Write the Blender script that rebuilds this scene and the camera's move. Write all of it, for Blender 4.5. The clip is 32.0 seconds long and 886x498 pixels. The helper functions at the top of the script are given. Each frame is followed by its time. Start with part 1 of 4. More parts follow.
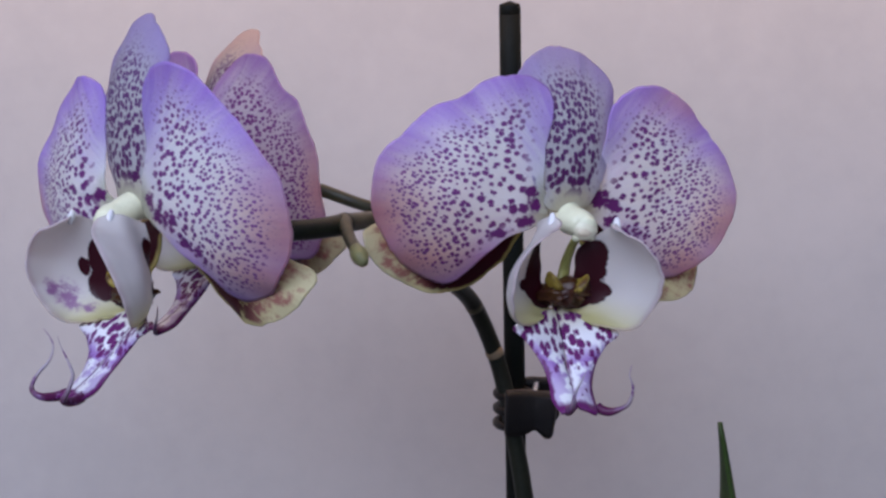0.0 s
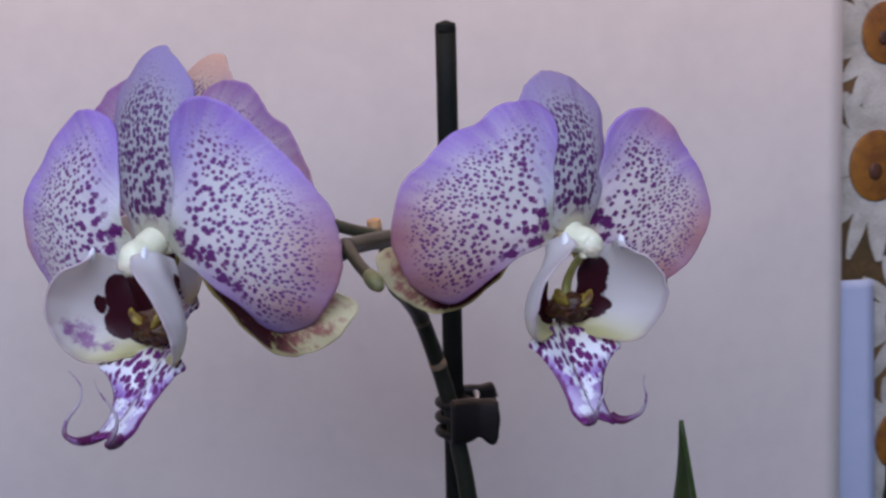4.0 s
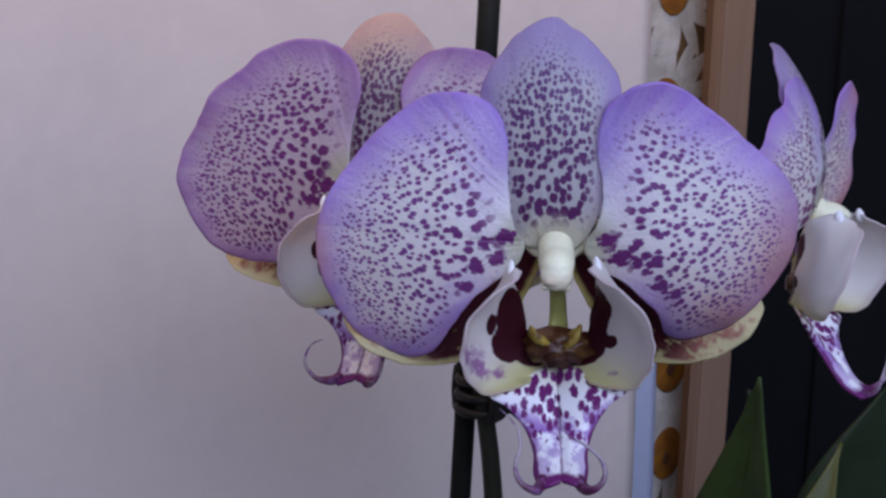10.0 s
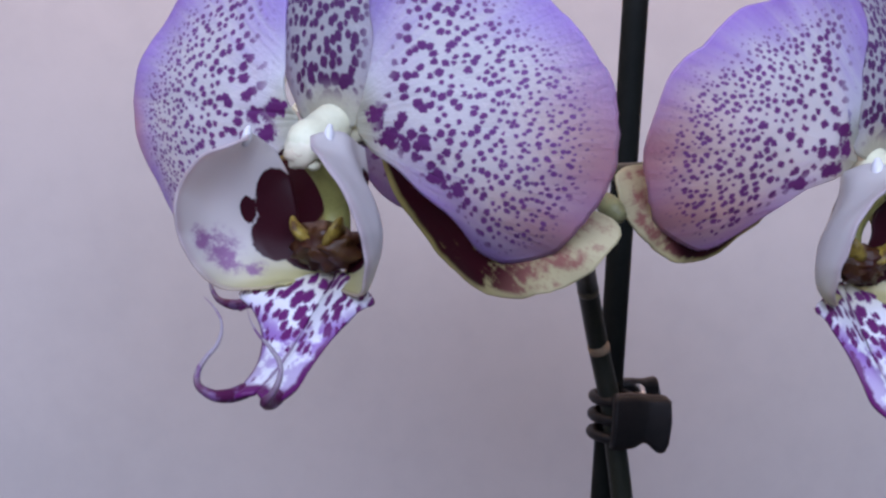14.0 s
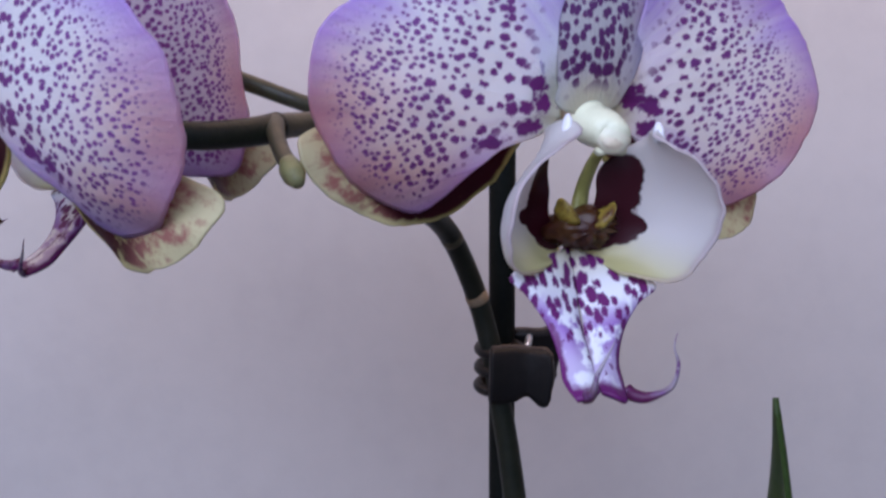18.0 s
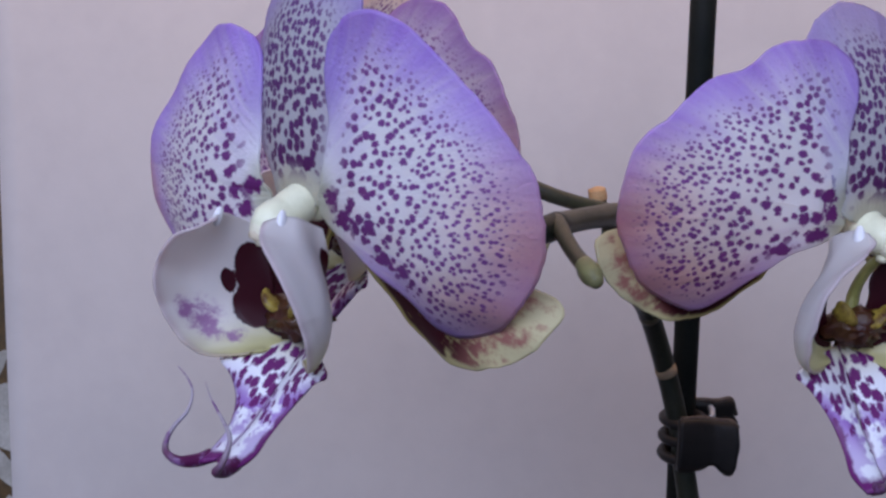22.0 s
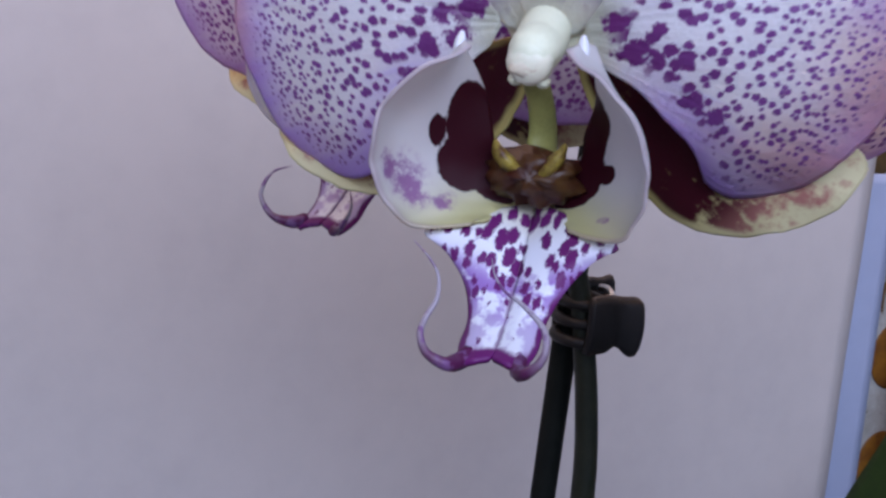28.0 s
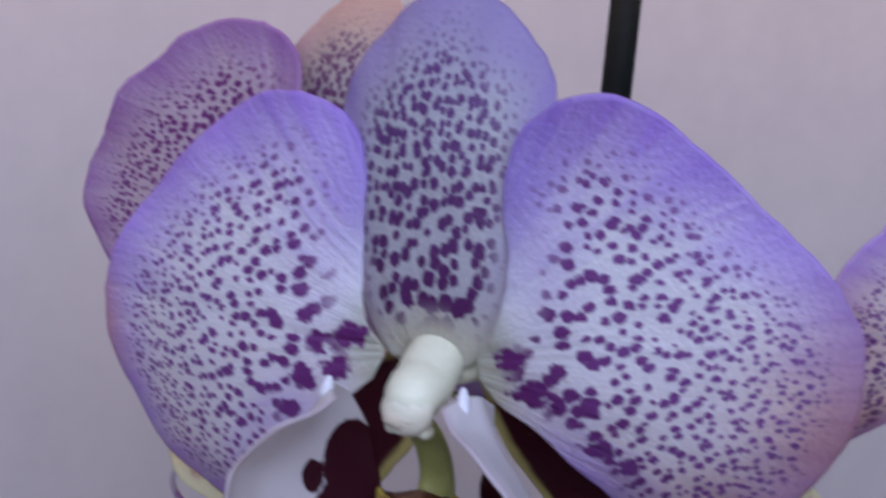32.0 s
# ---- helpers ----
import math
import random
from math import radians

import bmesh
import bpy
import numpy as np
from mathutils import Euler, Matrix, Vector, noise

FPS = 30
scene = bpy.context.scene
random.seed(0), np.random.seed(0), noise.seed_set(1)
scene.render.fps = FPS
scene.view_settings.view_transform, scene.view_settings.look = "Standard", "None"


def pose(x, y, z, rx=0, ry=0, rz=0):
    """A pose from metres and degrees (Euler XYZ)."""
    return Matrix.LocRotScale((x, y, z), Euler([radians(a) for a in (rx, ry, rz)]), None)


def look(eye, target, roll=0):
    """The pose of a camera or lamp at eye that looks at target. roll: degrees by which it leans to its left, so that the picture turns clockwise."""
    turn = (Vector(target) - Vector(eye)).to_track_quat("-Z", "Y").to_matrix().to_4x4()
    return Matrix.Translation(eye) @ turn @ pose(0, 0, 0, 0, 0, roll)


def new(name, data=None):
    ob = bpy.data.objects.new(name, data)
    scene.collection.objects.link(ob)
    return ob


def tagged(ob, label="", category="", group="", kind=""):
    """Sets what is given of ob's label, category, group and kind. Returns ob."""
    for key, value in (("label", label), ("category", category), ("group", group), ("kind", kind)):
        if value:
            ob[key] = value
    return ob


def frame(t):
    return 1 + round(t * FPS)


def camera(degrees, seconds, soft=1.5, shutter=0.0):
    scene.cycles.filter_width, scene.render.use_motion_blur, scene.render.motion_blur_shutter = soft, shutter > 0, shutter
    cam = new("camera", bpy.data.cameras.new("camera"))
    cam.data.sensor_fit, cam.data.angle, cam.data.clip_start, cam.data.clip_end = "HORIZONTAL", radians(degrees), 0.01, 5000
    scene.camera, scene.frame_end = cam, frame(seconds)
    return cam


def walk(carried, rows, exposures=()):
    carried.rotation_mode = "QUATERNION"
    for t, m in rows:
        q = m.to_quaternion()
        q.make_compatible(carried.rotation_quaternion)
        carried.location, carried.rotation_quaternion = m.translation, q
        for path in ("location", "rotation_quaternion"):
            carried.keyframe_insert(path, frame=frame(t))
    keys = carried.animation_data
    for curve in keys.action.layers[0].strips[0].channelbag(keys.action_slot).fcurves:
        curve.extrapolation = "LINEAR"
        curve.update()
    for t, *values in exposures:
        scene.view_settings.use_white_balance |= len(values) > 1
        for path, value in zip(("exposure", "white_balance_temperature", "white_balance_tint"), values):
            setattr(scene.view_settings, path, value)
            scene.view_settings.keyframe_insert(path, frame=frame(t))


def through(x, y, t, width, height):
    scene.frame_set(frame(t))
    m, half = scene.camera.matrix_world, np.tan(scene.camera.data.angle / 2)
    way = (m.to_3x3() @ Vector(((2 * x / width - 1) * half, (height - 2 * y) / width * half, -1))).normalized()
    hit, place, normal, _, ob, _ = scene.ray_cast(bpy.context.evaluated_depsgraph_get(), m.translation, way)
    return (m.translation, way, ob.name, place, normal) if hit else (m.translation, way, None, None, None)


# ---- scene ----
cam = camera(34.84, 32.0, soft=2.6, shutter=0.5)
PATH = [
    (0, -0.00028, -0.33733, 0.0425, 82.729, -0.237, -0.009),
    (0.5, -0.00142, -0.33741, 0.04342, 82.448, -0.212, 0.551),
    (1, -0.00606, -0.33725, 0.04445, 82.316, -0.058, 0.574),
    (1.5, 0.00312, -0.3381, 0.04808, 82.257, 0.243, 1.301),
    (2, 0.01059, -0.3376, 0.04653, 82.428, 0.686, 1.998),
    (2.5, 0.00929, -0.33732, 0.04779, 82.244, 0.656, 2.102),
    (4.5, -0.10548, -0.33778, 0.05084, 82.389, -0.802, -17.806),
    (5, -0.14878, -0.29701, 0.0407, 82.392, -2.947, -23.662),
    (5.5, -0.1791, -0.24715, 0.03548, 82.366, -4.016, -29.795),
    (6, -0.19348, -0.21235, 0.03038, 82.132, -4.12, -35.481),
    (6.5, -0.20666, -0.20144, 0.0355, 82.697, -3.517, -38.944),
    (7, -0.21762, -0.20028, 0.04401, 82.118, -2.522, -40.373),
    (7.5, -0.23761, -0.1957, 0.05205, 81.938, -1.907, -41.49),
    (8, -0.24962, -0.19424, 0.05936, 81.109, -1.513, -43.613),
    (8.5, -0.25823, -0.19104, 0.06221, 80.903, -1.608, -44.418),
    (9, -0.26013, -0.19659, 0.06071, 80.599, -1.598, -43.668),
    (9.5, -0.2535, -0.20438, 0.0592, 79.678, -1.446, -42.596),
    (10, -0.24436, -0.21379, 0.06073, 79.012, -1.653, -40.97),
    (10.5, -0.23046, -0.21323, 0.05661, 78.071, -3.008, -37.237),
    (11, -0.20223, -0.21662, 0.05692, 77.335, -1.981, -33.564),
    (11.5, -0.17047, -0.22582, 0.05989, 76.694, -1.924, -27.767),
    (12, -0.14282, -0.23929, 0.06262, 76.919, -1.978, -22.95),
    (12.5, -0.11192, -0.24762, 0.058, 76.585, -1.957, -18.589),
    (13, -0.09072, -0.25088, 0.05213, 77.325, -2.586, -13.416),
    (13.5, -0.08589, -0.24659, 0.03412, 80.922, -2.361, -11.573),
    (14, -0.09277, -0.24924, 0.01972, 83.518, -3.169, -11.817),
    (14.5, -0.0939, -0.25528, 0.01731, 84.603, -4.347, -12.568),
    (15, -0.07469, -0.26378, 0.03063, 84.44, -4.949, -12.984),
    (15.5, -0.0678, -0.26355, 0.04079, 84.107, -5.364, -12.309),
    (17.5, 0.00157, -0.24997, 0.03751, 79.987, -1.322, -1.313),
    (18, 0.00066, -0.24821, 0.03099, 79.36, -1.023, -0.984),
    (18.5, -0.00123, -0.24546, 0.02735, 78.944, -0.897, -0.838),
    (19, -0.00516, -0.24106, 0.03026, 79.393, -0.786, -0.503),
    (19.5, -0.0196, -0.23619, 0.03276, 79.45, -1.114, 0.182),
    (20, -0.03163, -0.24024, 0.04026, 80.101, -1.504, 0.193),
    (20.5, -0.04093, -0.24745, 0.04188, 80.129, -1.833, -0.05),
    (21, -0.04108, -0.25552, 0.04486, 80.226, -1.897, -0.691),
    (21.5, -0.04586, -0.25867, 0.04563, 80.391, -2.032, -0.898),
    (22, -0.0502, -0.26005, 0.04411, 80.353, -1.951, -1.543),
    (22.5, -0.06151, -0.25907, 0.04289, 80.22, -2.322, -3.312),
    (23, -0.08069, -0.25731, 0.04293, 80.362, -2.294, -6.469),
    (23.5, -0.09958, -0.25612, 0.04376, 80.37, -2.9, -11.653),
    (24, -0.11758, -0.25799, 0.04501, 80.366, -3.139, -15.929),
    (24.5, -0.12993, -0.25348, 0.04108, 80.107, -4.172, -19.415),
    (25, -0.14357, -0.25173, 0.04058, 80.435, -4.343, -21.691),
    (25.5, -0.15707, -0.25357, 0.04209, 80.56, -5.295, -23.636),
    (27.5, -0.16728, -0.21948, 0.03033, 79.37, -4.853, -27.216),
    (28, -0.15729, -0.1911, 0.02144, 78.164, -6.075, -26.959),
    (28.5, -0.13846, -0.17145, 0.01918, 77.428, -6.413, -25.855),
    (29, -0.13234, -0.16946, 0.0227, 77.605, -6.252, -24.601),
    (29.5, -0.13552, -0.16944, 0.02121, 77.693, -6.118, -23.874),
    (30, -0.13402, -0.17002, 0.02307, 77.937, -5.873, -23.762),
    (30.5, -0.12964, -0.17514, 0.02927, 78.348, -5.595, -24.51),
    (31, -0.12145, -0.17796, 0.03536, 78.822, -5.278, -24.86),
    (31.5, -0.12233, -0.17757, 0.04444, 79.827, -5.343, -25.492),
    (32, -0.12549, -0.17453, 0.05095, 80.208, -4.523, -23.311),
]
LIGHT = [(0.0, -0.21, 6380, 9), (2.5, -0.21, 6330, 9), (5.0, -0.25, 6130, 13), (6.0, -0.06, 5980, 15), (7.0, -0.32, 6130, 16), (9.5, -0.46, 6230, 13), (11.0, -0.22, 6030, 13),
         (12.0, -0.42, 6030, 13), (13.0, -0.22, 5980, 13), (14.0, -0.07, 6130, 13), (15.0, -0.19, 6130, 13), (15.5, -0.35, 6130, 13), (18.0, 0.0, 6130, 12), (20.0, 0.04, 6130, 12),
         (21.0, -0.29, 6130, 12), (23.0, -0.25, 6130, 12), (25.0, -0.29, 6030, 13), (28.0, -0.09, 6080, 12), (29.0, 0.08, 6055, 13), (30.0, 0.07, 6030, 12), (31.0, 0.02, 5880, 17),
         (32.0, -0.42, 5980, 15)]
walk(cam, [(t, pose(*p)) for t, *p in PATH], LIGHT)

# ---- light: a broad cool window behind the camera, an added warm fill above the card ----
world = bpy.data.worlds.new("sky")
world.use_nodes = True
scene.world = world
sky = world.node_tree.nodes.new("ShaderNodeTexSky")
sky.sky_type, sky.sun_disc = "NISHITA", False
sky.sun_elevation, sky.sun_rotation = radians(35), radians(200)
world.node_tree.links.new(sky.outputs[0], world.node_tree.nodes["Background"].inputs[0])
world.node_tree.nodes["Background"].inputs[1].default_value = 0.12


def lamp(name, m, size_x, size_y, watts, colour):
    data = bpy.data.lights.new(name, "AREA")
    data.shape, data.size, data.size_y, data.energy, data.color = "RECTANGLE", size_x, size_y, watts, colour
    ob = new(name, data)
    ob.matrix_world = m
    return ob


lamp("window_light", look((-0.5, -1.46, 0.98), (0, 0.05, 0.0)), 2.0, 1.1, 50, (0.60, 0.70, 1.0))
# unseen fill, added to warm and brighten the upper card
lamp("warm_card_fill", look((-0.05, 0.06, 0.30), (-0.05, 0.16, 0.255)), 0.8, 0.08, 3.6, (1.0, 0.62, 0.40))


# ---- materials ----
def nodes_of(name, rough=0.5, spec=0.4):
    m = bpy.data.materials.new(name)
    m.use_nodes = True
    t = m.node_tree
    p = t.nodes["Principled BSDF"]
    p.inputs["Roughness"].default_value = rough
    p.inputs["Specular IOR Level"].default_value = spec
    return m, t, p


def node(t, kind, **values):
    n = t.nodes.new(kind)
    for key, v in values.items():
        n.inputs[key.replace("_", " ")].default_value = v
    return n


def link(t, a, b):
    t.links.new(a, b)


def math_node(t, op, a, b=None, c=None, clamp=False):
    n = t.nodes.new("ShaderNodeMath")
    n.operation, n.use_clamp = op, clamp
    for k, v in enumerate((a, b, c)):
        if v is None:
            continue
        if isinstance(v, (int, float)):
            n.inputs[k].default_value = v
        else:
            t.links.new(v, n.inputs[k])
    return n.outputs[0]


def smooth(t, value, lo, hi):
    n = t.nodes.new("ShaderNodeMapRange")
    n.interpolation_type = "SMOOTHSTEP"
    t.links.new(value, n.inputs[0])
    for k, v in ((1, lo), (2, hi)):
        if isinstance(v, (int, float)):
            n.inputs[k].default_value = v
        else:
            t.links.new(v, n.inputs[k])
    return n.outputs[0]


def mix(t, fac, a, b):
    n = t.nodes.new("ShaderNodeMix")
    n.data_type = "RGBA"
    if isinstance(fac, (int, float)):
        n.inputs["Factor"].default_value = fac
    else:
        t.links.new(fac, n.inputs["Factor"])
    for k, v in ((6, a), (7, b)):
        if isinstance(v, tuple):
            n.inputs[k].default_value = (*v, 1)
        else:
            t.links.new(v, n.inputs[k])
    return n.outputs[2]


def mix_value(t, f, a, b):
    return math_node(t, "MULTIPLY_ADD", b, f, math_node(t, "MULTIPLY", a, 1 - f))


def attr(t, name):
    n = t.nodes.new("ShaderNodeAttribute")
    n.attribute_name = name
    return n


def tex_noise(t, vec, scale, detail=2.0, rough=0.5):
    n = t.nodes.new("ShaderNodeTexNoise")
    n.inputs["Scale"].default_value, n.inputs["Detail"].default_value, n.inputs["Roughness"].default_value = scale, detail, rough
    if vec is not None:
        t.links.new(vec, n.inputs["Vector"])
    return n


def bump(t, p, height, strength, dist):
    b = t.nodes.new("ShaderNodeBump")
    b.inputs["Strength"].default_value, b.inputs["Distance"].default_value = strength, dist
    t.links.new(height, b.inputs["Height"])
    t.links.new(b.outputs[0], p.inputs["Normal"])


def leafy(t, p, colour, amount):
    """Lets some light through a thin blade."""
    tr = t.nodes.new("ShaderNodeBsdfTranslucent")
    mx = t.nodes.new("ShaderNodeMixShader")
    mx.inputs[0].default_value = amount
    t.links.new(colour, tr.inputs[0])
    t.links.new(p.outputs[0], mx.inputs[1])
    t.links.new(tr.outputs[0], mx.inputs[2])
    t.links.new(mx.outputs[0], t.nodes["Material Output"].inputs[0])


def spots(t, cells, size, wob, seed=0.0):
    """Irregular blots in the blade's own coordinates: near 1 inside."""
    uv = attr(t, "spotmap")
    sh = t.nodes.new("ShaderNodeVectorMath")
    sh.operation = "ADD"
    sh.inputs[1].default_value = (seed, seed * 1.7, 0)
    t.links.new(uv.outputs["Vector"], sh.inputs[0])
    nz = tex_noise(t, sh.outputs[0], cells * 2.2, 4.0, 0.7)
    dv = t.nodes.new("ShaderNodeVectorMath")
    dv.operation = "MULTIPLY_ADD"
    dv.inputs[1].default_value = (wob, wob, 0)
    t.links.new(nz.outputs["Color"], dv.inputs[0])
    t.links.new(sh.outputs[0], dv.inputs[2])
    vo = t.nodes.new("ShaderNodeTexVoronoi")
    vo.voronoi_dimensions = "2D"
    vo.inputs["Scale"].default_value, vo.inputs["Randomness"].default_value = cells, 0.85
    t.links.new(dv.outputs[0], vo.inputs["Vector"])
    wn = t.nodes.new("ShaderNodeTexWhiteNoise")
    wn.noise_dimensions = "3D"
    t.links.new(vo.outputs["Position"], wn.inputs["Vector"])
    vary = math_node(t, "MULTIPLY_ADD", wn.outputs["Value"], 0.22, -0.11)
    lim = math_node(t, "ADD", vary, size)
    return smooth(t, math_node(t, "SUBTRACT", lim, vo.outputs["Distance"]), -0.06, 0.07)


def petal_material(name, white, edge, blot, cells, big, small, rim_w, seed, through=0.56, tip=None, wob=0.75):
    m, t, p = nodes_of(name, 0.36, 0.5)
    rim, far, up, bl = (attr(t, k).outputs["Fac"] for k in ("rim", "far", "up", "blot"))
    geo = t.nodes.new("ShaderNodeTexCoord").outputs["Object"]
    streak = tex_noise(t, attr(t, "veins").outputs["Vector"], 1.0, 3.0, 0.6).outputs["Fac"]
    # low widens the rim colour: real violet plus painted shade of the sepal behind
    low = math_node(t, "POWER", math_node(t, "SUBTRACT", 1.0, up), 4.0)
    width = math_node(t, "MULTIPLY_ADD", math_node(t, "MULTIPLY_ADD", low, 0.5, math_node(t, "MULTIPLY", up, up)), rim_w, rim_w * 0.44)
    wav = math_node(t, "MULTIPLY_ADD", streak, 1.5, 0.25)
    edge_in = math_node(t, "MULTIPLY", math_node(t, "SUBTRACT", 1.0, smooth(t, rim, -0.003, math_node(t, "MULTIPLY", width, wav))), math_node(t, "MULTIPLY", smooth(t, far, 0.16, 0.5), math_node(t, "MULTIPLY_ADD", streak, 0.5, 0.68, clamp=True)))
    cloud = tex_noise(t, geo, 90, 3.0, 0.55).outputs["Fac"]
    base = mix(t, math_node(t, "MULTIPLY", cloud, 0.07), white, tuple(0.55 * a + 0.45 * b for a, b in zip(white, edge)))
    base = mix(t, smooth(t, far, 0.1, 0.24), (0.66, 0.65, 0.52), base)
    col = mix(t, edge_in, base, edge)
    # salmon patches: warm light coming through the petal, put into its colour
    col = mix(t, math_node(t, "MULTIPLY", attr(t, "light_tint").outputs["Fac"], 0.66), col, (0.70, 0.42, 0.35))
    if tip:
        col = mix(t, math_node(t, "MULTIPLY", smooth(t, far, 0.62, 0.98), 0.75), col, tip)
    fade = smooth(t, rim, 0.0008, math_node(t, "MULTIPLY_ADD", math_node(t, "MULTIPLY", up, up), 0.0085, 0.0035))
    size = math_node(t, "MULTIPLY", math_node(t, "MULTIPLY_ADD", far, small - big, big), math_node(t, "MULTIPLY_ADD", fade, 0.75, 0.25))
    near = smooth(t, far, 0.10, 0.2)
    s1 = math_node(t, "MULTIPLY", spots(t, cells, size, wob, seed), math_node(t, "MULTIPLY", near, math_node(t, "MULTIPLY_ADD", fade, 0.85, 0.15)))
    rag = tex_noise(t, geo, 480, 3.0, 0.6).outputs["Fac"]
    s2 = smooth(t, math_node(t, "ADD", bl, math_node(t, "MULTIPLY_ADD", rag, 1.9, -0.95)), 0.40, 0.62)
    sp = math_node(t, "MAXIMUM", s1, s2)
    tone = mix(t, far, blot, tuple(0.6 * a + 0.4 * b for a, b in zip(blot, edge)))
    col = mix(t, sp, col, tone)
    link(t, col, p.inputs["Base Color"])
    h = math_node(t, "ADD", math_node(t, "MULTIPLY", streak, 0.6), math_node(t, "MULTIPLY", tex_noise(t, geo, 1500, 2.0).outputs["Fac"], 0.4))
    folds = tex_noise(t, attr(t, "veins").outputs["Vector"], 0.28, 2.0, 0.5).outputs["Fac"]
    broad = math_node(t, "MULTIPLY_ADD", tex_noise(t, geo, 42, 2.0, 0.5).outputs["Fac"], 2.4, math_node(t, "MULTIPLY", folds, 1.3))
    bump(t, p, math_node(t, "ADD", math_node(t, "ADD", h, cloud), broad), 0.5, 0.0012)
    leafy(t, p, col, through)
    return m


WHITE, LILAC, PLUM = (0.90, 0.89, 0.88), (0.50, 0.305, 0.78), (0.19, 0.016, 0.17)
MAT_PETAL_A = petal_material("orchid_petal_spotted", WHITE, LILAC, PLUM, 0.82, 0.36, 0.275, 0.0135, 0.0, wob=0.85)
MAT_PETAL_B = petal_material("orchid_petal_spotted_large", WHITE, (0.51, 0.305, 0.76), PLUM, 0.84, 0.36, 0.285, 0.0115, 31.0, wob=0.85)
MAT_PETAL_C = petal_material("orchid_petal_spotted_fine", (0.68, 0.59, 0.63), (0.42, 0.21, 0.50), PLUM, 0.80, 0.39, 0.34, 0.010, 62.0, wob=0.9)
MAT_DORSAL = petal_material("orchid_sepal_spotted", (0.66, 0.65, 0.65), (0.38, 0.24, 0.62), (0.13, 0.016, 0.115), 0.82, 0.43, 0.40, 0.008, 11.0, tip=(0.55, 0.46, 0.67), wob=0.8)
# peach tip colour stands for warm light falling on this sepal
MAT_DORSAL_C = petal_material("orchid_sepal_warm_lit_tip", (0.50, 0.46, 0.44), (0.42, 0.24, 0.42), (0.10, 0.012, 0.09), 0.82, 0.45, 0.40, 0.006, 15.0, tip=(0.74, 0.54, 0.40), wob=0.8)


def sepal_material():
    """Cream below, maroon towards the flower's middle, white towards the tip."""
    m, t, p = nodes_of("orchid_lower_sepal", 0.5, 0.2)
    far = attr(t, "far").outputs["Fac"]
    up = attr(t, "up").outputs["Fac"]
    geo = t.nodes.new("ShaderNodeTexCoord").outputs["Object"]
    n1 = mix_value(t, 0.28, tex_noise(t, geo, 260, 5.0, 0.65).outputs["Fac"], tex_noise(t, attr(t, "veins").outputs["Vector"], 2.2, 4.0, 0.6).outputs["Fac"])
    n2 = tex_noise(t, geo, 60, 3.0, 0.6).outputs["Fac"]
    cream = mix(t, smooth(t, far, 0.45, 0.95), (0.53, 0.44, 0.14), (0.57, 0.50, 0.28))
    dense = math_node(t, "SUBTRACT", 1.0, smooth(t, far, 0.45, 0.98))
    limit = math_node(t, "MULTIPLY_ADD", dense, -0.24, 0.545)
    hem = smooth(t, math_node(t, "MULTIPLY_ADD", n2, 0.003, attr(t, "rim").outputs["Fac"]), 0.0018, 0.0028)
    stain = math_node(t, "MULTIPLY", smooth(t, math_node(t, "SUBTRACT", n1, limit), -0.08, 0.09), hem)
    tone = mix(t, smooth(t, dense, 0.15, 0.6), (0.34, 0.14, 0.11), (0.055, 0.004, 0.010))
    col = mix(t, stain, cream, tone)
    link(t, col, p.inputs["Base Color"])
    bump(t, p, n1, 0.2, 0.0005)
    leafy(t, p, col, 0.22)
    return m


def side_lobe_material():
    """White outside, a dark maroon patch towards the mouth, cream at the foot, a lilac stain."""
    m, t, p = nodes_of("orchid_lip_side_lobe", 0.38, 0.4)
    run, out, st = (attr(t, k).outputs["Fac"] for k in ("run", "out", "stain"))
    geo = t.nodes.new("ShaderNodeTexCoord").outputs["Object"]
    n = tex_noise(t, geo, 420, 5.0, 0.7).outputs["Fac"]
    fingers = tex_noise(t, attr(t, "veins").outputs["Vector"], 1.0, 1.0, 0.4).outputs["Fac"]
    col = mix(t, smooth(t, run, 0.55, 0.95), (0.80, 0.755, 0.72), (0.70, 0.65, 0.33))
    col = mix(t, math_node(t, "MULTIPLY", smooth(t, out, 0.90, 1.0), 0.4), col, (0.60, 0.42, 0.46))
    patch = smooth(t, math_node(t, "MULTIPLY", st, math_node(t, "MULTIPLY_ADD", n, 4.0, -1.2)), 0.20, 0.95)
    col = mix(t, math_node(t, "MULTIPLY", patch, 0.8), col, (0.30, 0.07, 0.30))
    edge = math_node(t, "MULTIPLY_ADD", n, 0.5, math_node(t, "MULTIPLY_ADD", fingers, 0.25, -0.37))
    maroon = smooth(t, math_node(t, "ADD", attr(t, "patch").outputs["Fac"], edge), -0.03, 0.07)
    col = mix(t, maroon, col, (0.055, 0.005, 0.012))
    link(t, col, p.inputs["Base Color"])
    bump(t, p, n, 0.12, 0.0004)
    leafy(t, p, col, 0.48)
    return m


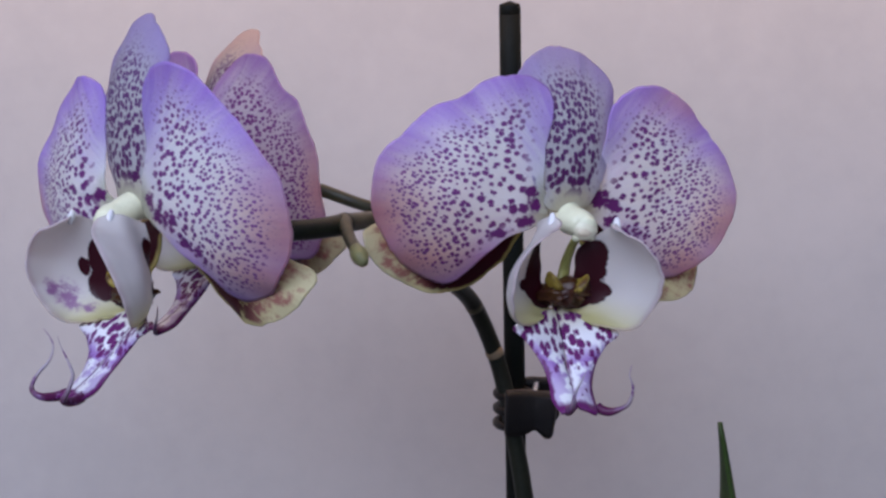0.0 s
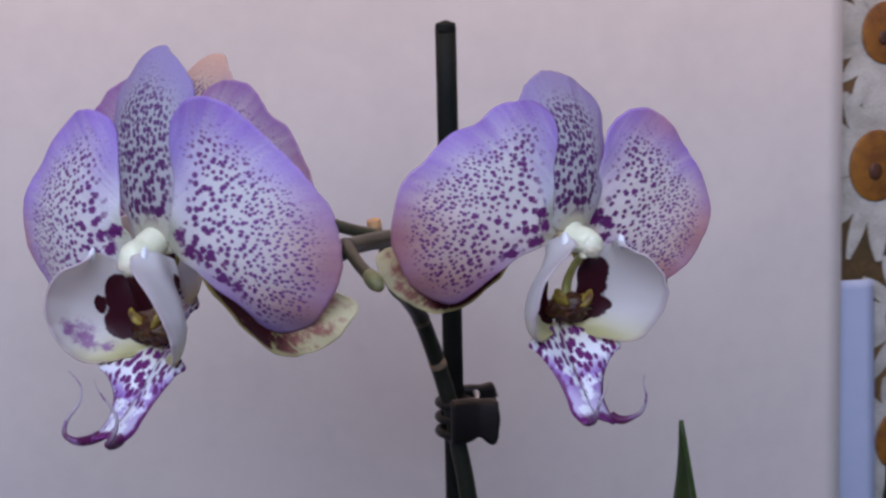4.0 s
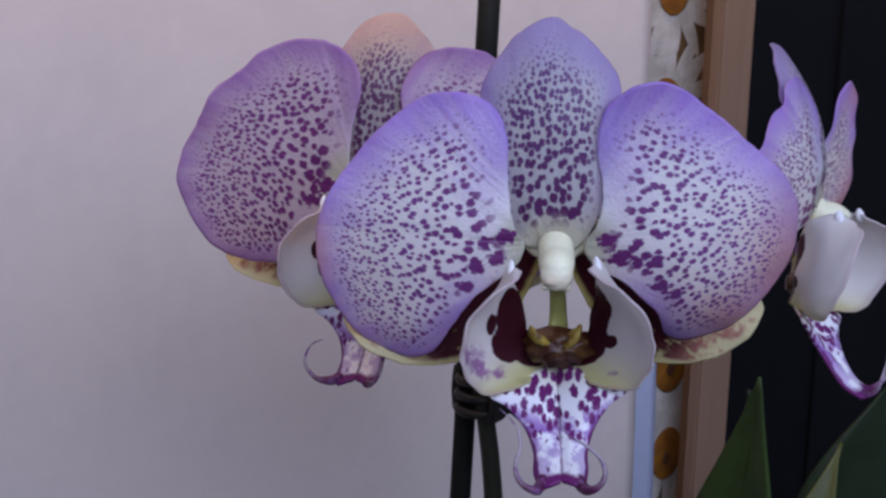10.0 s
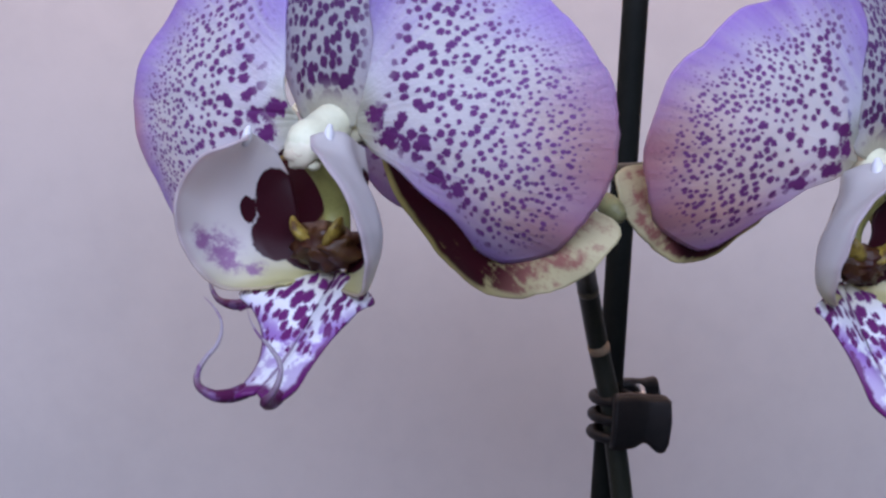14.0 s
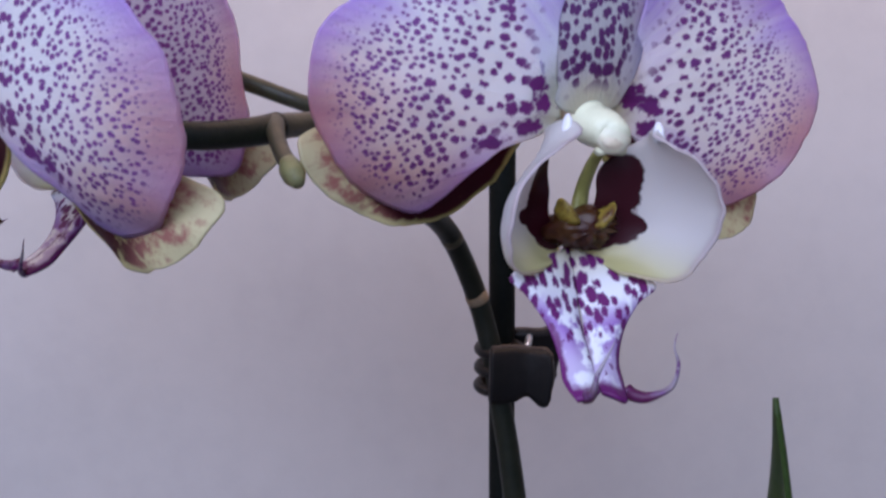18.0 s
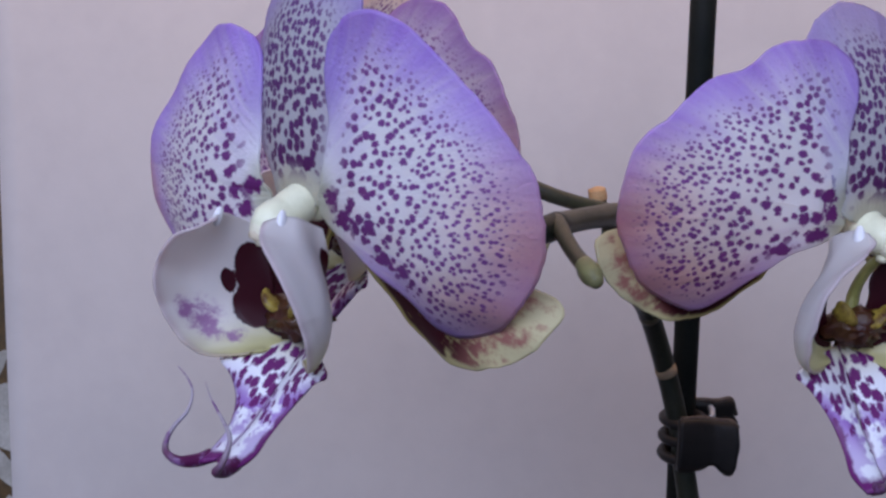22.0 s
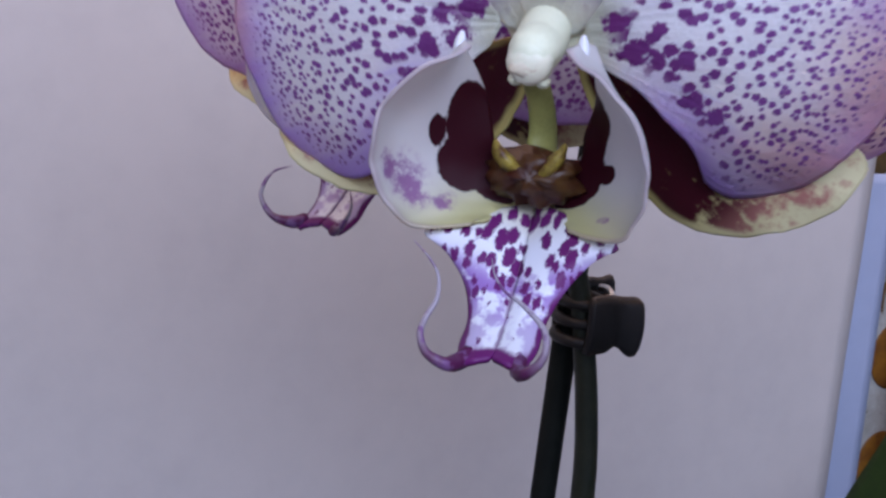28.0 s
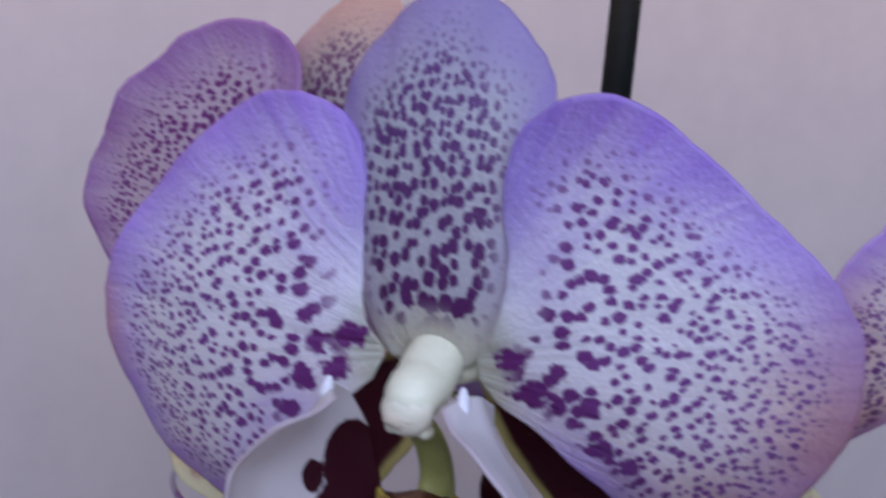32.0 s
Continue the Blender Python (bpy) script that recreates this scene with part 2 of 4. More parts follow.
def mid_lobe_material():
    m, t, p = nodes_of("orchid_lip_mid_lobe", 0.4, 0.25)
    run, out = (attr(t, k).outputs["Fac"] for k in ("run", "out"))
    geo = t.nodes.new("ShaderNodeTexCoord").outputs["Object"]
    n = tex_noise(t, geo, 300, 3.0, 0.6).outputs["Fac"]
    col = mix(t, smooth(t, run, 0.0, 0.35), (0.66, 0.60, 0.44), (0.83, 0.81, 0.84))
    wash = math_node(t, "MULTIPLY", smooth(t, math_node(t, "ADD", n, math_node(t, "MULTIPLY", out, 0.22)), 0.50, 0.64), math_node(t, "MULTIPLY", smooth(t, run, 0.34, 0.6), math_node(t, "MULTIPLY_ADD", smooth(t, run, 0.6, 0.85), -0.45, 1.0)))
    col = mix(t, math_node(t, "MULTIPLY", wash, 0.9), col, (0.27, 0.10, 0.42))
    sz = math_node(t, "MULTIPLY_ADD", smooth(t, run, 0.42, 0.85), -0.34, 0.40)
    sp = spots(t, 0.84, sz, 1.0, 7.0)
    seam = math_node(t, "SUBTRACT", 1.0, smooth(t, math_node(t, "ADD", out, math_node(t, "MULTIPLY_ADD", n, 0.3, -0.15)), 0.02, 0.10))
    hem = math_node(t, "MULTIPLY", smooth(t, math_node(t, "ADD", out, math_node(t, "MULTIPLY_ADD", n, 0.3, -0.15)), 0.80, 0.90), smooth(t, run, 0.5, 0.7))
    foot = smooth(t, math_node(t, "ADD", run, math_node(t, "MULTIPLY_ADD", n, 0.12, -0.06)), 0.89, 0.95)
    dark = math_node(t, "MAXIMUM", math_node(t, "MAXIMUM", sp, math_node(t, "MULTIPLY", math_node(t, "MULTIPLY", seam, smooth(t, run, 0.4, 0.6)), 0.7)), math_node(t, "MAXIMUM", hem, foot))
    col = mix(t, dark, col, (0.14, 0.017, 0.125))
    link(t, col, p.inputs["Base Color"])
    bump(t, p, n, 0.15, 0.0005)
    leafy(t, p, col, 0.15)
    return m


def plain(name, a, b, scale, rough, spec=0.35, bump_s=0.2, bump_d=0.0005, metal=0.0):
    m, t, p = nodes_of(name, rough, spec)
    geo = t.nodes.new("ShaderNodeTexCoord").outputs["Object"]
    n1 = tex_noise(t, geo, scale, 4.0, 0.6).outputs["Fac"]
    n2 = tex_noise(t, geo, scale * 12, 3.0, 0.6).outputs["Fac"]
    col = mix(t, smooth(t, math_node(t, "MULTIPLY_ADD", n2, 0.35, math_node(t, "MULTIPLY", n1, 0.75)), 0.35, 0.75), a, b)
    link(t, col, p.inputs["Base Color"])
    p.inputs["Metallic"].default_value = metal
    bump(t, p, n2, bump_s, bump_d)
    return m


def tendril_material():
    """Plum at the root, fading to a pale grey thread."""
    m, t, p = nodes_of("tendril_plum", 0.4, 0.3)
    run = attr(t, "run").outputs["Fac"]
    n = tex_noise(t, t.nodes.new("ShaderNodeTexCoord").outputs["Object"], 500, 3.0).outputs["Fac"]
    col = mix(t, smooth(t, math_node(t, "MULTIPLY_ADD", n, 0.3, run), 0.35, 0.75), (0.085, 0.010, 0.055), (0.33, 0.28, 0.31))
    link(t, mix(t, smooth(t, n, 0.5, 0.62), col, (0.16, 0.07, 0.17)), p.inputs["Base Color"])
    bump(t, p, n, 0.15, 0.0003)
    return m


MAT_SEPAL, MAT_SIDE, MAT_MID = sepal_material(), side_lobe_material(), mid_lobe_material()
MAT_COLUMN = plain("orchid_column_ivory", (0.78, 0.76, 0.54), (0.70, 0.68, 0.46), 160, 0.35)
MAT_BLUSH = plain("anther_blush_tan", (0.62, 0.50, 0.34), (0.70, 0.62, 0.46), 300, 0.5)
MAT_EAR = plain("lobe_ear_white", (0.78, 0.76, 0.76), (0.72, 0.70, 0.70), 200, 0.4)
MAT_ANTHER = plain("anther_cap_blush", (0.77, 0.74, 0.54), (0.73, 0.64, 0.46), 140, 0.4)
MAT_FOOT = plain("column_foot_green", (0.26, 0.25, 0.07), (0.36, 0.34, 0.10), 180, 0.4)
MAT_CALLUS = plain("callus_yellow_maroon", (0.040, 0.006, 0.006), (0.080, 0.034, 0.007), 300, 0.28)
MAT_HORN = plain("callus_horn_yellow", (0.06, 0.012, 0.008), (0.44, 0.33, 0.05), 420, 0.35)
MAT_TENDRIL = tendril_material()
MAT_STEM = plain("flower_stem_dark_green", (0.007, 0.009, 0.005), (0.016, 0.017, 0.009), 110, 0.45, 0.25)
MAT_PEDICEL = plain("pedicel_olive", (0.060, 0.060, 0.028), (0.034, 0.030, 0.020), 130, 0.42)
MAT_ARM = plain("spike_arm_olive_brown", (0.075, 0.062, 0.034), (0.040, 0.036, 0.020), 140, 0.42, 0.3)
MAT_STUB_TIP = plain("stub_tip_pale_green", (0.22, 0.22, 0.09), (0.15, 0.14, 0.06), 260, 0.45)
MAT_NODE = plain("stem_node_tan", (0.32, 0.24, 0.15), (0.20, 0.14, 0.08), 200, 0.7)
MAT_CUT = plain("cut_end_orange", (0.60, 0.36, 0.16), (0.40, 0.20, 0.08), 400, 0.7)
MAT_STAKE = plain("stake_black_green_plastic", (0.006, 0.007, 0.006), (0.010, 0.011, 0.009), 90, 0.6, 0.08)
MAT_CLIP = plain("clip_dark_plastic", (0.007, 0.006, 0.006), (0.013, 0.011, 0.010), 150, 0.45, 0.22)
MAT_CLIP_EDGE = plain("clip_brown_edge", (0.085, 0.068, 0.058), (0.03, 0.024, 0.022), 220, 0.6, 0.2)
MAT_SPRING = plain("spring_wire_steel", (0.55, 0.56, 0.58), (0.45, 0.46, 0.48), 200, 0.3, metal=1.0)
MAT_CARD = plain("white_card", (0.412, 0.388, 0.374), (0.37, 0.351, 0.34), 9, 0.75, 0.2, 0.12, 0.0008)
MAT_SHEET = plain("pale_blue_sheet", (0.30, 0.34, 0.46), (0.27, 0.31, 0.42), 12, 0.7, 0.2, 0.1, 0.0006)
MAT_LEAF = plain("orchid_leaf_green", (0.018, 0.037, 0.008), (0.036, 0.060, 0.012), 45, 0.45, 0.25)
# leaf green darkened: the rear leaves' shade is put into the colour
MAT_LEAF_SHADE = plain("orchid_leaf_green_shade", (0.006, 0.013, 0.005), (0.011, 0.021, 0.007), 60, 0.5, 0.15)
MAT_LEAF_Y = plain("orchid_leaf_yellowing", (0.060, 0.066, 0.012), (0.036, 0.046, 0.009), 60, 0.45, 0.2)
MAT_SCAR = plain("leaf_scar_brown", (0.12, 0.06, 0.03), (0.22, 0.16, 0.08), 300, 0.7)
MAT_WALL = plain("room_wall_paint", (0.56, 0.56, 0.57), (0.52, 0.52, 0.53), 3, 0.8, 0.2)
MAT_TABLE = plain("table_top_grey", (0.115, 0.115, 0.125), (0.09, 0.09, 0.10), 8, 0.5)
MAT_DARK = plain("dark_screen_panel", (0.0034, 0.0038, 0.0047), (0.0043, 0.0048, 0.0058), 5, 0.6, 0.06)
MAT_PRINT = plain("daisy_print_ground", (0.030, 0.022, 0.008), (0.10, 0.055, 0.018), 40, 0.55)
MAT_DAISY = plain("daisy_print_white", (0.38, 0.365, 0.33), (0.22, 0.21, 0.18), 75, 0.55)
MAT_DISC = plain("daisy_print_orange", (0.20, 0.082, 0.006), (0.085, 0.028, 0.004), 130, 0.55)
MAT_DOT = plain("daisy_print_brown", (0.06, 0.02, 0.008), (0.03, 0.012, 0.006), 200, 0.55)


def wood_material():
    m, t, p = nodes_of("pale_wood_frame", 0.6, 0.3)
    geo = t.nodes.new("ShaderNodeTexCoord").outputs["Object"]
    mp = t.nodes.new("ShaderNodeMapping")
    mp.inputs["Scale"].default_value = (90, 90, 4)
    link(t, geo, mp.inputs[0])
    n = tex_noise(t, mp.outputs[0], 2.0, 4.0, 0.6).outputs["Fac"]
    link(t, mix(t, n, (0.115, 0.072, 0.046), (0.175, 0.118, 0.078)), p.inputs["Base Color"])
    bump(t, p, n, 0.2, 0.0006)
    return m


MAT_WOOD = wood_material()


# ---- mesh helpers (lengths in millimetres inside, metres in the scene) ----
MM = 0.001


def part(name, bm, material, parent=None, label="", flat=False):
    me = bpy.data.meshes.new(name)
    bm.normal_update()
    bm.to_mesh(me)
    bm.free()
    me.materials.append(material)
    for poly in me.polygons:
        poly.use_smooth = not flat
    ob = new(name, me)
    if parent:
        ob.parent = parent
    if label:
        tagged(ob, label)
    return ob


def thing(name, label, category, group="", kind="", at=(0, 0, 0)):
    ob = new(name)
    ob.empty_display_size = 0.01
    ob.location = at
    return tagged(ob, label, category, group, kind)


def box_bm(x0, x1, y0, y1, z0, z1, bevel=0.0):
    bm = bmesh.new()
    vs = [bm.verts.new((x * MM, y * MM, z * MM)) for z in (z0, z1) for y in (y0, y1) for x in (x0, x1)]
    for f in ((0, 2, 3, 1), (4, 5, 7, 6), (0, 1, 5, 4), (2, 6, 7, 3), (0, 4, 6, 2), (1, 3, 7, 5)):
        bm.faces.new([vs[k] for k in f])
    if bevel:
        bmesh.ops.bevel(bm, geom=bm.edges[:], offset=bevel * MM, segments=2, affect="EDGES")
    return bm


def spline(pts, n, closed=False):
    """Points at even steps along a Catmull-Rom curve through pts."""
    P = [Vector(p) for p in pts]
    k = len(P)
    segs = k if closed else k - 1
    dense = []
    for i in range(segs):
        if closed:
            a, b, c, d = P[i - 1], P[i], P[(i + 1) % k], P[(i + 2) % k]
        else:
            a, b, c, d = P[max(i - 1, 0)], P[i], P[i + 1], P[min(i + 2, k - 1)]
        for j in range(16):
            u = j / 16
            dense.append(0.5 * ((2 * b) + (c - a) * u + (2 * a - 5 * b + 4 * c - d) * u * u + (3 * b - a - 3 * c + d) * u ** 3))
    dense.append(P[0].copy() if closed else P[-1].copy())
    cum = [0.0]
    for a, b in zip(dense, dense[1:]):
        cum.append(cum[-1] + (b - a).length)
    out, j = [], 0
    for i in range(n):
        s = cum[-1] * i / (n if closed else n - 1)
        while j < len(cum) - 2 and cum[j + 1] < s:
            j += 1
        f = (s - cum[j]) / max(cum[j + 1] - cum[j], 1e-9)
        out.append(dense[j].lerp(dense[j + 1], min(max(f, 0), 1)))
    return out


def tube_bm(pts, radii, n=32, sides=14, cap=True, flat=1.0):
    """A tapered, rounded tube through pts."""
    bm = bmesh.new()
    lrun = bm.verts.layers.float.new("run")
    line = spline(pts, n)
    rr = [np.interp(i / (n - 1), np.linspace(0, 1, len(radii)), radii) for i in range(n)]
    side = Vector((0.31, 0.17, 0.93))
    rings = []
    for i, c in enumerate(line):
        d = (line[min(i + 1, n - 1)] - line[max(i - 1, 0)]).normalized()
        side = (side - d * side.dot(d)).normalized()
        other = d.cross(side)
        rings.append([bm.verts.new((c + (side * math.cos(a) + other * math.sin(a) * flat) * rr[i]) * MM) for a in (2 * math.pi * k / sides for k in range(sides))])
        for v in rings[-1]:
            v[lrun] = i / (n - 1)
    for a, b in zip(rings, rings[1:]):
        for k in range(sides):
            bm.faces.new((a[k], a[(k + 1) % sides], b[(k + 1) % sides], b[k]))
    if cap:
        for ring, c, w, sgn in ((rings[0], line[0], line[0] - line[1], -1), (rings[-1], line[-1], line[-1] - line[-2], 1)):
            tip = bm.verts.new((c + w.normalized() * rr[0 if sgn < 0 else -1] * 0.35) * MM)
            tip[lrun] = 0 if sgn < 0 else 1
            for k in range(sides):
                f = (ring[k], ring[(k + 1) % sides], tip)
                bm.faces.new(f if sgn > 0 else f[::-1])
    return bm


def ball_bm(c, r, sx=1.0, sy=1.0, sz=1.0, seg=20, lumps=0.0, freq=0.3):
    bm = bmesh.new()
    bmesh.ops.create_uvsphere(bm, u_segments=seg, v_segments=seg // 2, radius=1)
    for v in bm.verts:
        k = 1 + lumps * noise.noise(v.co * 3 * freq / 0.3 + Vector(c))
        v.co = (Vector(c) + Vector((v.co.x * sx, v.co.y * sy, v.co.z * sz)) * r * k) * MM
    return bm


def two_sided(bm, thick):
    """Gives an open sheet of verts a back, so that it has thickness and a closed rim."""
    bm.normal_update()
    for f in bm.faces:
        f.normal_update()
    back = {}
    lay = [bm.verts.layers.float[k] for k in bm.verts.layers.float.keys()]
    lay += [bm.verts.layers.float_vector[k] for k in bm.verts.layers.float_vector.keys()]
    bm.verts.ensure_lookup_table()
    rim = [e for e in bm.edges if len(e.link_faces) == 1]
    front = list(bm.verts)
    faces = list(bm.faces)
    for v in front:
        v.normal_update()
        w = bm.verts.new(v.co - v.normal * thick * MM)
        for k in lay:
            w[k] = v[k]
        back[v] = w
    for f in faces:
        bm.faces.new([back[v] for v in reversed(f.verts)])
    for e in rim:
        a, b = e.verts
        f = e.link_faces[0]
        order = [l.vert for l in f.loops]
        i = order.index(a)
        if order[(i + 1) % len(order)] is b:
            a, b = b, a
        bm.faces.new((a, b, back[b], back[a]))
    return bm


def blade(outline, depth, base, blots=(), light_tint=(), turns=96, rings=20, thick=0.45, power=1.95, ruffle=0.6, seed=0.0, ref=27.0):
    """A petal: a rounded outline in the flower's plane, bowed by depth(x, y); carries maps for its markings and for
    painted warm light.
    """
    bm = bmesh.new()
    lrim, lfar, lup, lbl, ltint = (bm.verts.layers.float.new(k) for k in ("rim", "far", "up", "blot", "light_tint"))
    lmap, lvein = (bm.verts.layers.float_vector.new(k) for k in ("spotmap", "veins"))
    edge = spline([(x, y, 0) for x, y in outline], turns, closed=True)
    cx = sum(p.x for p in edge) / turns
    cy = sum(p.y for p in edge) / turns
    for k, p in enumerate(edge):
        a = 2 * math.pi * k / turns
        ring = Vector((math.cos(a), math.sin(a), seed))
        d = Vector((p.x - cx, p.y - cy, 0)).normalized()
        edge[k] = p + d * (0.3 * noise.noise(ring * 4) + 0.3 * noise.noise(ring * 11))
    area = sum(edge[k - 1].x * edge[k].y - edge[k].x * edge[k - 1].y for k in range(turns))
    if area < 0:
        edge.reverse()
    b = complex(*base)
    axis = complex(cx, cy) - b
    axis /= abs(axis)
    reach = max(abs(complex(p.x, p.y) - b) for p in edge)
    top = max(p.y for p in edge)
    low = min(p.y for p in edge)

    def add(x, y, s, k):
        q = (complex(x, y) - b) / axis
        q2 = q + 3.5
        r, a = abs(q2), math.atan2(q2.imag, q2.real)
        w = depth(x, y) + ruffle * s ** 5 * math.sin(0.45 * k + seed) * math.sin(0.17 * k + 2 * seed) + ruffle * 0.9 * noise.noise((x * 0.09, y * 0.09, seed * 7))
        v = bm.verts.new((x * MM, y * MM, w * MM))
        near = min((Vector((x, y, 0)) - e).length for e in edge)
        v[lrim] = near * MM
        v[lfar] = min(abs(q) / reach, 1)
        v[lup] = (y - low) / (top - low)
        z = r ** power / (power * ref ** (power - 1))
        v[lmap] = (z * math.cos(power * a) * 0.76, z * math.sin(power * a), 0)
        v[lvein] = (abs(q) * 0.05, a * 16, seed)
        v[lbl] = max([math.exp(-((x - u) / rx) ** 2 - ((y - t) / ry) ** 2) for u, t, rx, ry in blots], default=0)
        # map of the patches painted as warm light through the petal
        v[ltint] = max([math.exp(-((x - u) / rx) ** 2 - ((y - t) / ry) ** 2) for u, t, rx, ry in light_tint], default=0)
        return v

    mid = add(cx, cy, 0, 0)
    rows = []
    for i in range(1, rings + 1):
        s = 1 - (1 - i / rings) ** 1.25
        rows.append([add(cx + (p.x - cx) * s, cy + (p.y - cy) * s, s, k) for k, p in enumerate(edge)])
    for k in range(turns):
        bm.faces.new((mid, rows[0][k], rows[0][(k + 1) % turns]))
        for a, c in zip(rows, rows[1:]):
            bm.faces.new((a[k], c[k], c[(k + 1) % turns], a[(k + 1) % turns]))
    return two_sided(bm, thick)


def bow(c):
    """The bow of a blade: a smooth surface of the third or fourth degree."""
    c = tuple(c) + (0,) * (15 - len(c))

    def depth(x, y):
        u, v = x / 40, y / 40
        return (c[0] + c[1] * u + c[2] * v + c[3] * u * u + c[4] * u * v + c[5] * v * v + c[6] * u ** 3 + c[7] * u * u * v + c[8] * u * v * v + c[9] * v ** 3
                + c[10] * u ** 4 + c[11] * u ** 3 * v + c[12] * u * u * v * v + c[13] * u * v ** 3 + c[14] * v ** 4)
    return depth


def sheet(curves, nu, nv, thick=0.6, stains=(), flip=False, wobble=0.3, patch=()):
    """A curved lobe through space curves that run side by side, from the inner edge to the rim."""
    bm = bmesh.new()
    lrun, lout, lst, lpa = (bm.verts.layers.float.new(k) for k in ("run", "out", "stain", "patch"))
    lmap, lvein = (bm.verts.layers.float_vector.new(k) for k in ("spotmap", "veins"))
    lines = [spline(c, nu) for c in curves]
    tag = curves[0][0][0] + curves[-1][1][0]
    rows = []
    for i in range(nu):
        row = []
        u = i / (nu - 1)
        across = spline([c[i] for c in lines], nv) if len(lines) > 2 else [lines[0][i].lerp(lines[1][i], j / (nv - 1)) for j in range(nv)]
        for j, p in enumerate(across):
            v = j / (nv - 1)
            p = p + Vector((1, 0.4, 1)) * (noise.noise((u * 4, v * 3, tag)) * wobble + (noise.noise((u * 13, 7.7, tag)) * 0.55 * v ** 6 if len(lines) > 2 else 0))
            if len(lines) == 2:
                p = p + Vector((0, 0.3, 0.9)) * math.sin(math.pi * v)
            w = bm.verts.new(p * MM)
            w[lrun], w[lout] = u, v
            w[lmap] = (p.x * 0.72, (p.y - 0.6 * p.z) * 0.34, 0)
            w[lvein] = (u * 6.5, v * 1.8, tag)
            w[lst] = max([math.exp(-((u - a) / ra) ** 2 - ((v - b) / rb) ** 2) for a, b, ra, rb in stains], default=0)
            w[lpa] = max([1 - math.hypot((u - a) / ra, (v - b) / rb) for a, b, ra, rb in patch], default=-1)
            row.append(w)
        rows.append(row)
    for a, b in zip(rows, rows[1:]):
        for j in range(nv - 1):
            f = (a[j], a[j + 1], b[j + 1], b[j])
            bm.faces.new(f[::-1] if flip else f)
    return two_sided(bm, thick)


# ---- setting ----
def setting(name, bm, material, label, category):
    ob = part(name, bm, material, flat=True)
    return tagged(ob, label, category, kind="structure")


ROOM = (-1600, 1700, -1500, 420, -900, 1800)
x0, x1, y0, y1, z0, z1 = ROOM
setting("floor", box_bm(x0, x1, y0, y1, z0 - 40, z0), MAT_TABLE, "plain grey floor of the room", "floor")
setting("ceiling", box_bm(x0, x1, y0, y1, z1, z1 + 40), MAT_WALL, "plain pale ceiling of the room", "ceiling")
setting("wall_north", box_bm(x0, x1, y1, y1 + 60, z0, z1), MAT_WALL, "plain pale wall behind the plant", "wall")
setting("wall_east", box_bm(x1, x1 + 60, y0, y1, z0, z1), MAT_WALL, "plain pale side wall", "wall")
setting("wall_west", box_bm(x0 - 60, x0, y0, y1, z0, z1), MAT_WALL, "plain pale side wall", "wall")
# the wall behind the camera has the window's opening
wall_s = setting("wall_south", box_bm(x0, -1540, y0 - 60, y0, z0, z1), MAT_WALL, "plain pale wall with the window opening", "wall")
for bx in ((540, x1, z0, z1), (-1540, 540, z0, 400), (-1540, 540, 1560, z1)):
    part("wall_piece", box_bm(bx[0], bx[1], y0 - 60, y0, bx[2], bx[3]), MAT_WALL, wall_s, flat=True)
TABLE_Z = -190
table = thing("table", "plain pale grey table under the orchid", "table")
part("tabletop", box_bm(-700, 900, -450, 400, TABLE_Z - 25, TABLE_Z, 2), MAT_TABLE, table, flat=True)
for lx, ly in ((-660, -410), (860, -410), (-660, 360), (860, 360)):
    part("leg", box_bm(lx - 25, lx + 25, ly - 25, ly + 25, z0, TABLE_Z - 25, 2), MAT_TABLE, table, flat=True)


def card(name, xa, xb, y, za, zb, thick, material, label, category, wave, lean=(0, 0), seed=0.0):
    bm = bmesh.new()
    nx, nz = 60, 40
    g = []
    for j in range(nz + 1):
        for i in range(nx + 1):
            x, z = xa + (xb - xa) * i / nx, za + (zb - za) * j / nz
            d = wave * (noise.noise((x * 0.012, z * 0.009, seed)) + 0.4 * noise.noise((x * 0.04, z * 0.03, seed + 5)))
            g.append(bm.verts.new(((x + lean[0] * z) * MM, (y + lean[1] * z + d) * MM, z * MM)))
    for j in range(nz):
        for i in range(nx):
            k = j * (nx + 1) + i
            bm.faces.new((g[k], g[k + 1], g[k + nx + 2], g[k + nx + 1]))
    two_sided(bm, thick)
    return tagged(part(name, bm, material), label, category)


card("backdrop_card", -168.5, 190, 158.5, TABLE_Z, 330, 0.5, MAT_CARD, "large white card standing upright behind the orchid", "card", 0.9, (-0.021, 0.0), 3.0)
card("paper_sheet", -30, 205, 162.3, TABLE_Z, -36, 0.4, MAT_SHEET, "pale bluish paper sheet behind the white card", "paper", 0.2, (-0.04, 0.0), 9.0)


